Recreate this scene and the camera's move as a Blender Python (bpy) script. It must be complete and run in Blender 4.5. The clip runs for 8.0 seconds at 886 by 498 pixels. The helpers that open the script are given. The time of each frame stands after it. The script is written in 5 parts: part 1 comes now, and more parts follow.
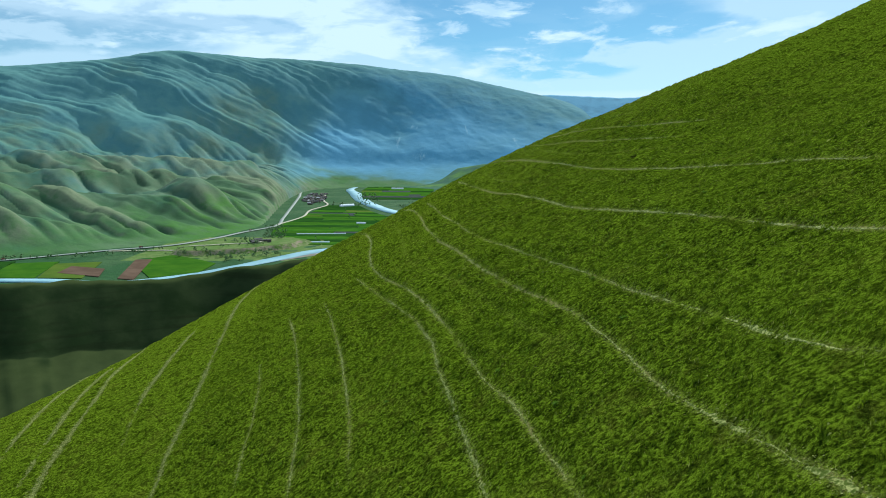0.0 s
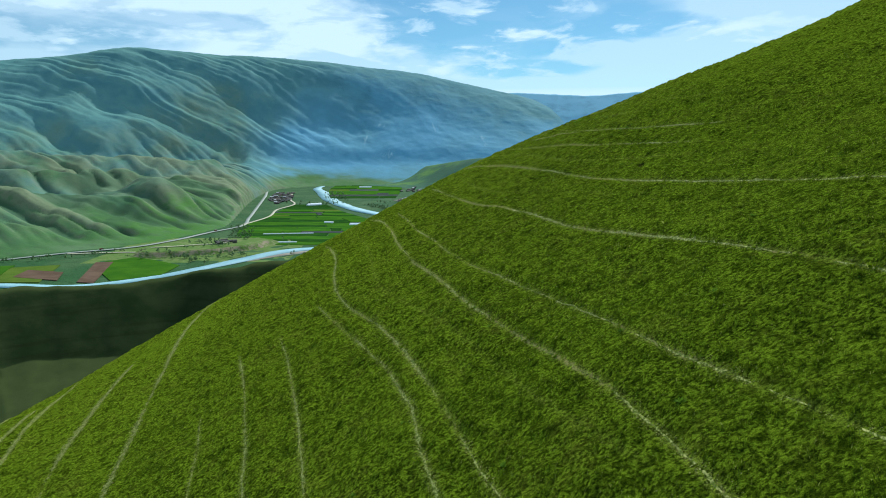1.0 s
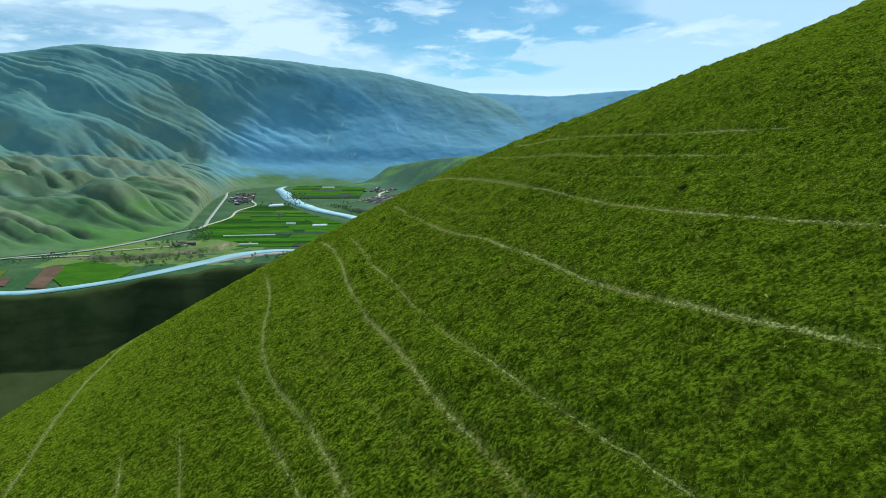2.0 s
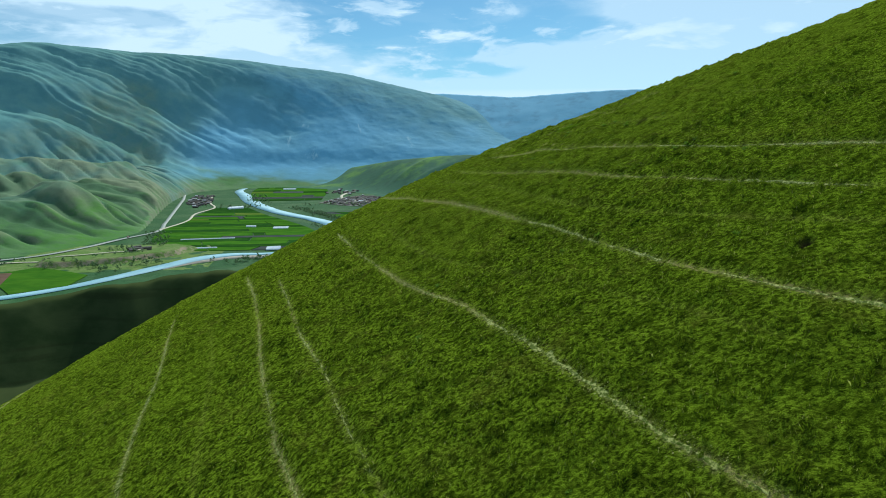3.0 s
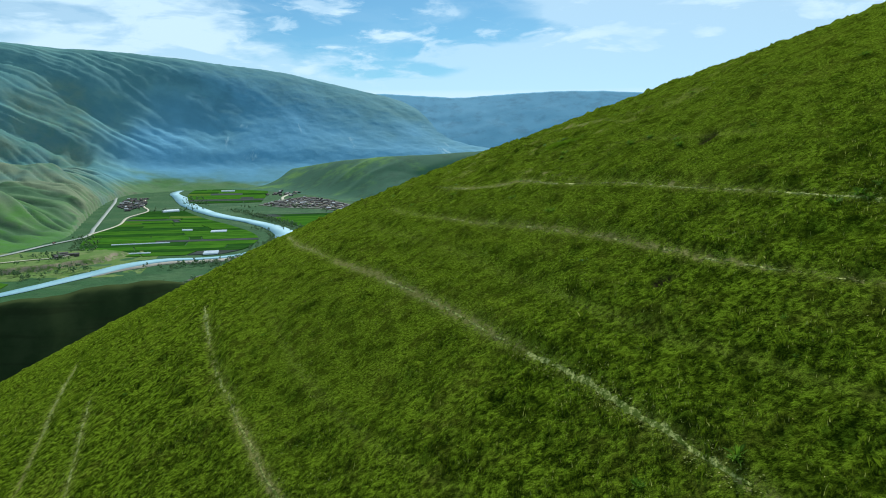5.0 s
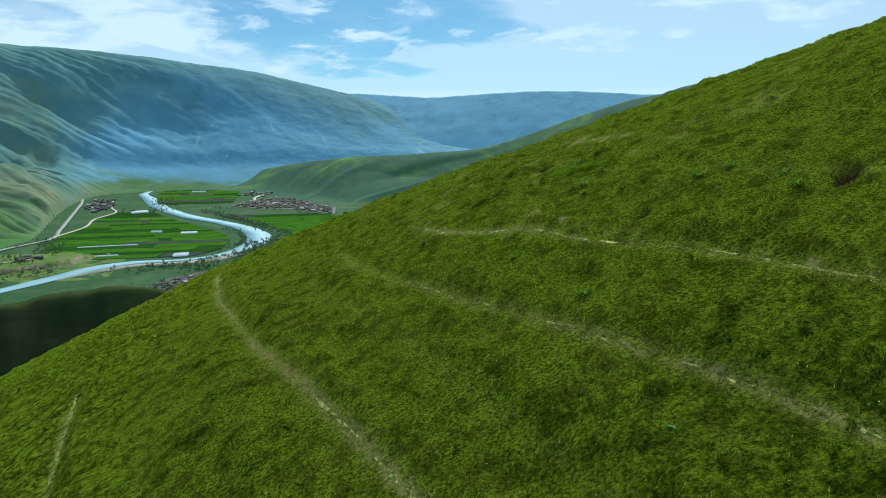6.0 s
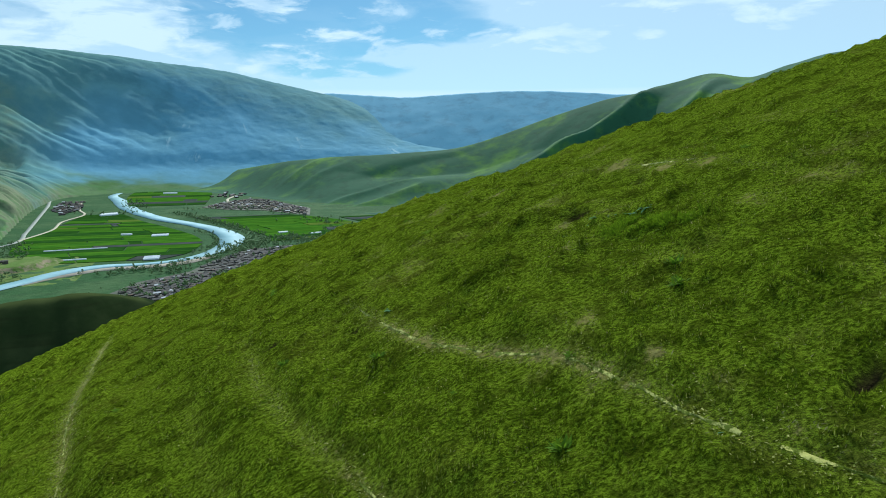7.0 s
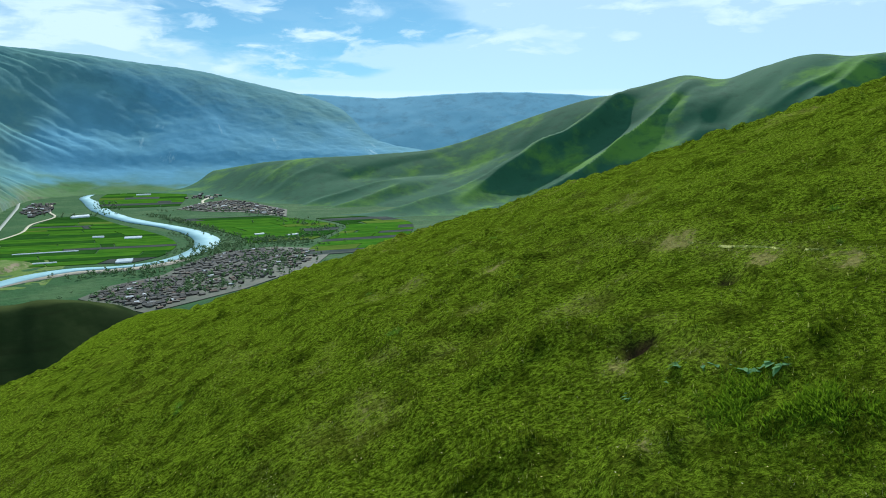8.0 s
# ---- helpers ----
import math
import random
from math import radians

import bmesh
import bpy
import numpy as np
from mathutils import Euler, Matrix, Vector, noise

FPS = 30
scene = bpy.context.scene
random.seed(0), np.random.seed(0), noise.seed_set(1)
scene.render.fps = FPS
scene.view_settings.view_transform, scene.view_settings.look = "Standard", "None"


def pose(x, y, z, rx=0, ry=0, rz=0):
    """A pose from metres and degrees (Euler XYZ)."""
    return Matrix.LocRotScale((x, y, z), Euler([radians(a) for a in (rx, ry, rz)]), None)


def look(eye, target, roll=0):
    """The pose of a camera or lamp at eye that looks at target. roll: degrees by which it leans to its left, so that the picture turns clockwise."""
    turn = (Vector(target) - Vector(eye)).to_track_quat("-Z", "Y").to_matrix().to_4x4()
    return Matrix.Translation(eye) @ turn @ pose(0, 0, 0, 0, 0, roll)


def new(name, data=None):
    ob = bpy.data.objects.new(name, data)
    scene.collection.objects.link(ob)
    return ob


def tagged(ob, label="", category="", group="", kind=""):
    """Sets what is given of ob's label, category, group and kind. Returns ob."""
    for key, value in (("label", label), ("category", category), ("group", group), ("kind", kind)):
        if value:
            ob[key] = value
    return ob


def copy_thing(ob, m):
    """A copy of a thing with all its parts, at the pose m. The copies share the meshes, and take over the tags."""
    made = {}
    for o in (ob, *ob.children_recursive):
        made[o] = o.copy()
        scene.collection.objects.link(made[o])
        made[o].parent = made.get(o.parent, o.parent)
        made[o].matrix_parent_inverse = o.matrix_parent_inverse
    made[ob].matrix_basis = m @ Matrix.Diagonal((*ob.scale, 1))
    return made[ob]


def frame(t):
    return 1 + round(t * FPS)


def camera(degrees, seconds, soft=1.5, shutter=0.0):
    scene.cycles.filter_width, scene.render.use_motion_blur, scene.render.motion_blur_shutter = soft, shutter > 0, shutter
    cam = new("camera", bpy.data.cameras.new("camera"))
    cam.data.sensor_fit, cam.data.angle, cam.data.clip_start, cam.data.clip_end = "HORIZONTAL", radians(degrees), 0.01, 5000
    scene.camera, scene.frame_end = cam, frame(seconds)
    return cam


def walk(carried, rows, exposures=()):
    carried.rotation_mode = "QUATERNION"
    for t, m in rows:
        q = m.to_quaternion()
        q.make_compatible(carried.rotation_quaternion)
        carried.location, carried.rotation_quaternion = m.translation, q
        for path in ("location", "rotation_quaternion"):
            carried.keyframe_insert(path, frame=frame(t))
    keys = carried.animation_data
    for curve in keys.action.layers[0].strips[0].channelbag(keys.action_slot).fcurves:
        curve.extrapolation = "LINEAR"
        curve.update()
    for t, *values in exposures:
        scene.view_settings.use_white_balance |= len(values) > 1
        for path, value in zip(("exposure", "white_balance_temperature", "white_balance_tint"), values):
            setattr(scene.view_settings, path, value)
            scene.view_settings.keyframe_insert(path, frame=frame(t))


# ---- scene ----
cam = camera(68.13, 8.0, soft=1.0)

# eye x, y, z, yaw, pitch, roll; the valley floor lies at z = 0
BASE = 234.0
PATH = (
    (0.0, -0.115, -2.669, 0.852, -0.050, -9.286, -0.230),
    (0.5, -0.367, -0.299, 1.002, -1.396, -9.395, -0.149),
    (1.0, -0.470, 3.056, 1.254, -2.839, -9.456, -0.032),
    (1.5, -0.331, 7.408, 1.465, -4.380, -9.484, -0.005),
    (1.7, -0.212, 9.399, 1.544, -5.000, -9.482, -0.047),
    (2.8, 1.052, 20.442, 2.030, -8.610, -9.403, -0.017),
    (3.0, 1.322, 22.180, 2.080, -9.198, -9.396, -0.010),
    (3.5, 2.010, 25.904, 2.269, -10.593, -9.387, 0.027),
    (4.0, 2.642, 28.850, 2.440, -11.796, -9.335, 0.047),
    (4.5, 3.223, 31.305, 2.617, -12.984, -9.307, 0.078),
    (4.7, 3.450, 32.213, 2.649, -13.440, -9.331, 0.050),
    (5.8, 5.082, 38.151, 3.174, -15.950, -9.381, -0.022),
    (6.0, 5.464, 39.496, 3.250, -16.381, -9.377, -0.017),
    (6.5, 6.459, 42.745, 3.472, -17.473, -9.386, 0.077),
    (7.0, 7.297, 45.337, 3.672, -18.512, -9.384, 0.116),
    (7.5, 7.941, 47.252, 4.076, -19.461, -9.376, 0.090),
    (8.0, 8.587, 49.057, 4.391, -20.439, -9.324, 0.076),
)
walk(cam, [(t, pose(x, y, BASE + z, 90 + p, r, w)) for t, x, y, z, w, p, r in PATH], exposures=((0.0, 0.30, 5800, 6), (3.5, 0.22, 5800, 6), (6.5, 0.22, 5800, 6), (8.0, 0.32, 5800, 6)))

# ---- world and sun ----
SUN_AZ, SUN_EL = 22.0, 37.0  # degrees to the right of +y, and above the horizon


def make_world():
    world = bpy.data.worlds.new("world")
    scene.world = world
    world.use_nodes = True
    nt = world.node_tree
    N, L = nt.nodes, nt.links
    N.clear()
    out, bg = N.new("ShaderNodeOutputWorld"), N.new("ShaderNodeBackground")
    sky = N.new("ShaderNodeTexSky")
    sky.sky_type, sky.sun_disc = "NISHITA", False
    sky.sun_elevation, sky.sun_rotation = radians(SUN_EL), radians(SUN_AZ)
    sky.altitude, sky.air_density, sky.dust_density, sky.ozone_density = 1500, 1.0, 0.6, 1.5
    co = N.new("ShaderNodeTexCoord")
    sep = N.new("ShaderNodeSeparateXYZ")
    L.new(co.outputs["Generated"], sep.inputs[0])

    def math(op, a, b):
        n = N.new("ShaderNodeMath")
        n.operation = op
        for i, v in enumerate((a, b)):
            if isinstance(v, (int, float)):
                n.inputs[i].default_value = v
            else:
                L.new(v, n.inputs[i])
        return n.outputs[0]

    # banks of cloud drawn out level
    flat = N.new("ShaderNodeMapping")
    flat.inputs["Scale"].default_value = (1.0, 1.0, 3.4)
    L.new(co.outputs["Generated"], flat.inputs[0])

    def cloud(scale, stretch, lo, hi, detail, shift):
        m = N.new("ShaderNodeMapping")
        m.inputs["Scale"].default_value = stretch
        m.inputs["Location"].default_value = shift
        L.new(flat.outputs[0], m.inputs[0])
        n = N.new("ShaderNodeTexNoise")
        n.inputs["Scale"].default_value, n.inputs["Detail"].default_value, n.inputs["Roughness"].default_value = scale, detail, 0.58
        n.inputs["Distortion"].default_value = 0.35
        L.new(m.outputs[0], n.inputs["Vector"])
        r = N.new("ShaderNodeMapRange")
        r.interpolation_type = "SMOOTHSTEP"
        r.inputs["From Min"].default_value, r.inputs["From Max"].default_value = lo, hi
        L.new(n.outputs["Fac"], r.inputs["Value"])
        return r.outputs[0]

    big = cloud(2.3, (1, 1, 1), 0.42, 0.60, 6, CLOUD_SHIFT)
    fine = cloud(9.0, (1, 1, 1), 0.40, 0.62, 7, (2.0, 7.0, 0))
    thin = math("MINIMUM", math("ADD", math("MULTIPLY", big, 0.58), math("MULTIPLY", fine, 0.48)), 0.95)
    # broken openings in the cloud above the valley: bearing, height, half width, half height in degrees, depth
    bearing = math("MULTIPLY", math("ARCTAN2", sep.outputs["X"], sep.outputs["Y"]), 57.2958)
    height = math("MULTIPLY", math("ARCSINE", sep.outputs["Z"], 0.0), 57.2958)
    fray = math("MULTIPLY", math("SUBTRACT", cloud(6.0, (1, 1, 1), 0.3, 0.7, 9, (5.0, 1.0, 2.0)), 0.5), 2.0)
    hole = 0.0
    for b0, h0, bw, hw, depth in CLOUD_GAPS:
        db, dh = math("DIVIDE", math("SUBTRACT", bearing, b0), bw), math("DIVIDE", math("SUBTRACT", height, h0), hw)
        d = math("ADD", math("ADD", math("MULTIPLY", db, db), math("MULTIPLY", dh, dh)), math("MULTIPLY", fray, 0.5))
        r = N.new("ShaderNodeMapRange")
        r.interpolation_type = "SMOOTHSTEP"
        for key, value in (("From Min", 1.25), ("From Max", 0.35), ("To Min", 0.0), ("To Max", depth)):
            r.inputs[key].default_value = value
        L.new(d, r.inputs["Value"])
        hole = math("MAXIMUM", hole, r.outputs[0])
    puffs = cloud(12.0, (1, 1, 1), 0.51, 0.64, 9, (5.0, 1.0, 2.0))
    hole = math("MULTIPLY", hole, math("SUBTRACT", 1.0, puffs))
    thin = math("MAXIMUM", thin, 0.62)
    thin = math("MULTIPLY", thin, math("SUBTRACT", 1.0, hole))
    # the cloud closes towards the horizon
    low = N.new("ShaderNodeMapRange")
    low.interpolation_type = "SMOOTHSTEP"
    for key, value in (("From Min", 0.065), ("From Max", 0.095), ("To Min", 0.86), ("To Max", 0.0)):
        low.inputs[key].default_value = value
    L.new(sep.outputs["Z"], low.inputs["Value"])
    thin = math("MAXIMUM", thin, low.outputs[0])
    mix = N.new("ShaderNodeMix")
    mix.data_type = "RGBA"
    L.new(thin, mix.inputs["Factor"])
    boost = N.new("ShaderNodeVectorMath")
    boost.operation = "MULTIPLY"
    L.new(sky.outputs[0], boost.inputs[0])
    boost.inputs[1].default_value = SKY_TINT
    L.new(boost.outputs[0], mix.inputs["A"])
    mix.inputs["B"].default_value = CLOUD_COLOR
    L.new(mix.outputs["Result"], bg.inputs["Color"])
    bg.inputs["Strength"].default_value = SKY_STRENGTH
    L.new(bg.outputs[0], out.inputs[0])


SKY_STRENGTH = 0.1
SKY_TINT = (0.34, 0.60, 0.65)
CLOUD_COLOR = (6.4, 7.8, 8.5, 1)
CLOUD_SHIFT = (3.1, 1.4, 0.7)
CLOUD_GAPS = ((7, 10.2, 13, 4.0, 0.85), (15, 9.0, 9, 1.3, 0.8), (9.5, 5.9, 6, 0.9, 0.75), (-31, 7.6, 12, 1.5, 0.6), (-17, 9.2, 8, 0.8, 0.4), (-10, 13.5, 9, 1.4, 0.5), (45, 25, 25, 9, 0.5), (-70, 30, 40, 14, 0.6), (180, 35, 60, 25, 0.6))
make_world()
sun_data = bpy.data.lights.new("sun", "SUN")
sun_data.energy, sun_data.angle, sun_data.color = 4.3, radians(0.53), (1.0, 0.95, 0.84)
sun = new("sun", sun_data)
s_az, s_el = radians(SUN_AZ), radians(SUN_EL)
sun_way = Vector((math.sin(s_az) * math.cos(s_el), math.cos(s_az) * math.cos(s_el), math.sin(s_el)))
sun.matrix_world = look(Vector((0, 0, 600)) + 100 * sun_way, Vector((0, 0, 600)))

# ---- materials ----
class Nodes:
    """A small builder of node materials."""

    def __init__(self, name):
        self.mat = bpy.data.materials.new(name)
        self.mat.use_nodes = True
        self.t = self.mat.node_tree
        self.t.nodes.clear()
        self.out = self.t.nodes.new("ShaderNodeOutputMaterial")
        self.co = self.t.nodes.new("ShaderNodeTexCoord")

    def link(self, a, b):
        self.t.links.new(a, b)

    def put(self, socket, v):
        if isinstance(v, bpy.types.NodeSocket):
            self.link(v, socket)
        else:
            socket.default_value = v

    def noise(self, scale, detail=4, rough=0.55, stretch=(1, 1, 1), distort=0.0, coords="Object"):
        m = self.t.nodes.new("ShaderNodeMapping")
        m.inputs["Scale"].default_value = stretch
        self.link(self.co.outputs[coords], m.inputs[0])
        n = self.t.nodes.new("ShaderNodeTexNoise")
        n.inputs["Scale"].default_value, n.inputs["Detail"].default_value = scale, detail
        n.inputs["Roughness"].default_value, n.inputs["Distortion"].default_value = rough, distort
        self.link(m.outputs[0], n.inputs["Vector"])
        return n.outputs["Fac"]

    def ramp(self, v, lo, hi, a=0.0, b=1.0):
        r = self.t.nodes.new("ShaderNodeMapRange")
        r.interpolation_type = "SMOOTHSTEP"
        for k, x in (("From Min", lo), ("From Max", hi), ("To Min", a), ("To Max", b)):
            r.inputs[k].default_value = x
        self.link(v, r.inputs["Value"])
        return r.outputs[0]

    def blend(self, f, a, b):
        return self.math("ADD", self.math("MULTIPLY", a, self.math("SUBTRACT", 1.0, f)), self.math("MULTIPLY", b, f))

    def math(self, op, a, b=0.0):
        n = self.t.nodes.new("ShaderNodeMath")
        n.operation = op
        self.put(n.inputs[0], a)
        self.put(n.inputs[1], b)
        return n.outputs[0]

    def mix(self, f, a, b):
        n = self.t.nodes.new("ShaderNodeMix")
        n.data_type = "RGBA"
        self.put(n.inputs["Factor"], f)
        self.put(n.inputs["A"], a if isinstance(a, bpy.types.NodeSocket) else (*a, 1))
        self.put(n.inputs["B"], b if isinstance(b, bpy.types.NodeSocket) else (*b, 1))
        return n.outputs["Result"]

    def attribute(self, name):
        n = self.t.nodes.new("ShaderNodeAttribute")
        n.attribute_name = name
        return n.outputs["Fac"]

    def random(self):
        return self.t.nodes.new("ShaderNodeObjectInfo").outputs["Random"]

    def island(self):
        return self.t.nodes.new("ShaderNodeNewGeometry").outputs["Random Per Island"]

    def slope(self):
        s = self.t.nodes.new("ShaderNodeSeparateXYZ")
        self.link(self.t.nodes.new("ShaderNodeNewGeometry").outputs["Normal"], s.inputs[0])
        return s.outputs["Z"]

    def bump(self, h, strength, distance):
        n = self.t.nodes.new("ShaderNodeBump")
        n.inputs["Strength"].default_value, n.inputs["Distance"].default_value = strength, distance
        self.link(h, n.inputs["Height"])
        return n.outputs[0]

    def surface(self, color, rough=0.8, normal=None, metal=0.0, spec=0.3, translucent=0.0, tcolor=None, sheen=0.0):
        b = self.t.nodes.new("ShaderNodeBsdfPrincipled")
        self.put(b.inputs["Base Color"], color if isinstance(color, bpy.types.NodeSocket) else (*color, 1))
        self.put(b.inputs["Roughness"], rough)
        b.inputs["Metallic"].default_value = metal
        b.inputs["Specular IOR Level"].default_value = spec
        if sheen:
            self.put(b.inputs["Sheen Weight"], sheen)
            b.inputs["Sheen Roughness"].default_value = 0.45
            b.inputs["Sheen Tint"].default_value = (0.38, 0.54, 0.03, 1)
        if normal is not None:
            self.link(normal, b.inputs["Normal"])
        res = b.outputs[0]
        if translucent:
            t = self.t.nodes.new("ShaderNodeBsdfTranslucent")
            c = tcolor if tcolor is not None else color
            self.put(t.inputs["Color"], c if isinstance(c, bpy.types.NodeSocket) else (*c, 1))
            m = self.t.nodes.new("ShaderNodeMixShader")
            m.inputs[0].default_value = translucent
            self.link(res, m.inputs[1])
            self.link(t.outputs[0], m.inputs[2])
            res = m.outputs[0]
        self.link(res, self.out.inputs[0])
        return self.mat


def mat_turf():
    n = Nodes("turf")
    grazed = n.attribute("grazed")
    tiny, mid = n.noise(38.0, 5, 0.7), n.noise(2.8, 5, 0.62)
    fine = n.blend(grazed, n.noise(10.0, 4, 0.62), n.noise(24.0, 4, 0.62))
    wide, tone = n.noise(0.11, 4, 0.6), n.noise(0.7, 5, 0.65)
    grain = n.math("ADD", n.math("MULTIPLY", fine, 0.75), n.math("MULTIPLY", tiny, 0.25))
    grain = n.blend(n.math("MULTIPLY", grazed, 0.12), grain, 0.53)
    # near-black lows put the shade between grass clumps into the colour
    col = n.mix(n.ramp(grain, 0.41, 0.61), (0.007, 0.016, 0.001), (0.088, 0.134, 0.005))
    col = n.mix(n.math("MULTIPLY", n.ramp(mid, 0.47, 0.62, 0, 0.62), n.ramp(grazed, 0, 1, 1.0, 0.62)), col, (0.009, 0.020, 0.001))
    col = n.mix(n.ramp(tone, 0.50, 0.68, 0, 0.45), col, n.mix(n.ramp(grain, 0.38, 0.62), (0.036, 0.042, 0.004), (0.150, 0.155, 0.020)))
    col = n.mix(n.ramp(wide, 0.44, 0.66, 0, 0.3), col, (0.062, 0.104, 0.003))
    col = n.mix(n.math("MULTIPLY", grazed, n.ramp(n.noise(17.0, 5, 0.7), 0.50, 0.64, 0.0, 0.36)), col, (0.105, 0.108, 0.016))
    col = n.mix(n.math("MULTIPLY", grazed, 0.16), col, (0.014, 0.019, 0.002))
    soil = n.mix(n.noise(24.0, 5, 0.7), (0.13, 0.12, 0.028), (0.48, 0.44, 0.15))
    path = n.attribute("trail")
    col = n.mix(n.math("MULTIPLY", path, n.ramp(grain, 0.36, 0.6, 0.15, 0.95)), col, (0.19, 0.20, 0.035))
    worn = n.ramp(n.math("ADD", path, n.math("MULTIPLY", n.math("SUBTRACT", n.noise(7.5, 7, 0.8), 0.5), 2.3)), 0.52, 0.95)
    col = n.mix(worn, col, soil)
    col = n.mix(n.attribute("burrow"), col, (0.030, 0.020, 0.013))
    h = n.math("ADD", n.math("MULTIPLY", grain, 0.9), n.math("MULTIPLY", mid, 0.6))
    return n.surface(col, 1.0, n.bump(h, 1.0, 0.20), spec=0.0, sheen=n.math("MULTIPLY", n.ramp(n.math("MAXIMUM", worn, n.attribute("burrow")), 0.0, 0.8, 1.0, 0.02), n.math("MULTIPLY", n.ramp(grain, 0.40, 0.60, 0.22, 1.0), n.math("MULTIPLY", n.ramp(mid, 0.47, 0.62, 1.0, 0.3), n.ramp(grazed, 0, 1, 1.0, 1.25)))))


def mat_soil():
    n = Nodes("trodden_soil")
    col = n.mix(n.noise(22.0, 6, 0.7), (0.22, 0.235, 0.05), (0.50, 0.51, 0.17))
    col = n.mix(n.ramp(n.noise(13.0, 6, 0.75), 0.43, 0.53), col, (0.085, 0.120, 0.010))
    return n.surface(col, 0.95, n.bump(n.noise(30.0, 5, 0.7), 0.6, 0.02), spec=0.1)


def mat_blade(name, a, b, c, dry=0.06, warm=0.0, clump=0.0):
    n = Nodes(name)
    r = n.island()
    col = n.mix(r, a, b)
    col = n.mix(n.ramp(n.noise(0.5, 3), 0.4, 0.65, 0, 0.6), col, c)
    col = n.mix(n.ramp(n.noise(0.6, 5, 0.65), 0.46, 0.64, 0, warm), col, (0.145, 0.150, 0.018))
    if clump:
        grazed = n.attribute("grazed")
        # the same shade between clumps, painted into the blades
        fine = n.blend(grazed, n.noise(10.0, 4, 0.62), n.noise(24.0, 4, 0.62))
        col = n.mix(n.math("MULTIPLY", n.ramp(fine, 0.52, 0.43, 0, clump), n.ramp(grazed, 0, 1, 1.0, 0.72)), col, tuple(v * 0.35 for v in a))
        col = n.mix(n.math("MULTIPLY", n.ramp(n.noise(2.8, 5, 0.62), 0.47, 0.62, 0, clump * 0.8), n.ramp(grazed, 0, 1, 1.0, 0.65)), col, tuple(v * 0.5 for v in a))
        col = n.mix(n.math("MULTIPLY", grazed, n.ramp(n.noise(17.0, 5, 0.7), 0.50, 0.64, 0.0, 0.36)), col, (0.125, 0.128, 0.020))
        col = n.mix(n.math("MULTIPLY", grazed, n.ramp(r, 0.35, 0.85, 0.42, 0.0)), col, (0.014, 0.022, 0.002))
    col = n.mix(n.ramp(r, 1 - dry - 0.01, 1 - dry), col, (0.34, 0.36, 0.09))
    return n.surface(col, 0.8, spec=0.06, translucent=0.45, tcolor=n.mix(0.25, col, (0.20, 0.30, 0.01)))


def mat_slope(name, grass, dry, rock, k=1.0, rockiness=(0.62, 0.86), patch=(0.44, 0.62), mottle=0.55, relief=0.55):
    """Grass, dry grass and bare rock on far slopes, k times the usual grain."""
    n = Nodes(name)
    col = n.mix(n.ramp(n.noise(0.004 * k, 6, 0.62), *patch), grass, dry)
    col = n.mix(n.ramp(n.noise(0.02 * k, 6, 0.65), 0.46, 0.7, 0, mottle), col, tuple(v * 0.62 for v in grass))
    bare = n.math("MULTIPLY", n.ramp(n.slope(), rockiness[1], rockiness[0]), n.ramp(n.noise(0.011 * k, 7, 0.68), 0.40, 0.58))
    col = n.mix(bare, col, rock)
    return n.surface(col, 0.95, n.bump(n.noise(0.03 * k, 8, 0.68), relief, 14.0 / k), spec=0.1)


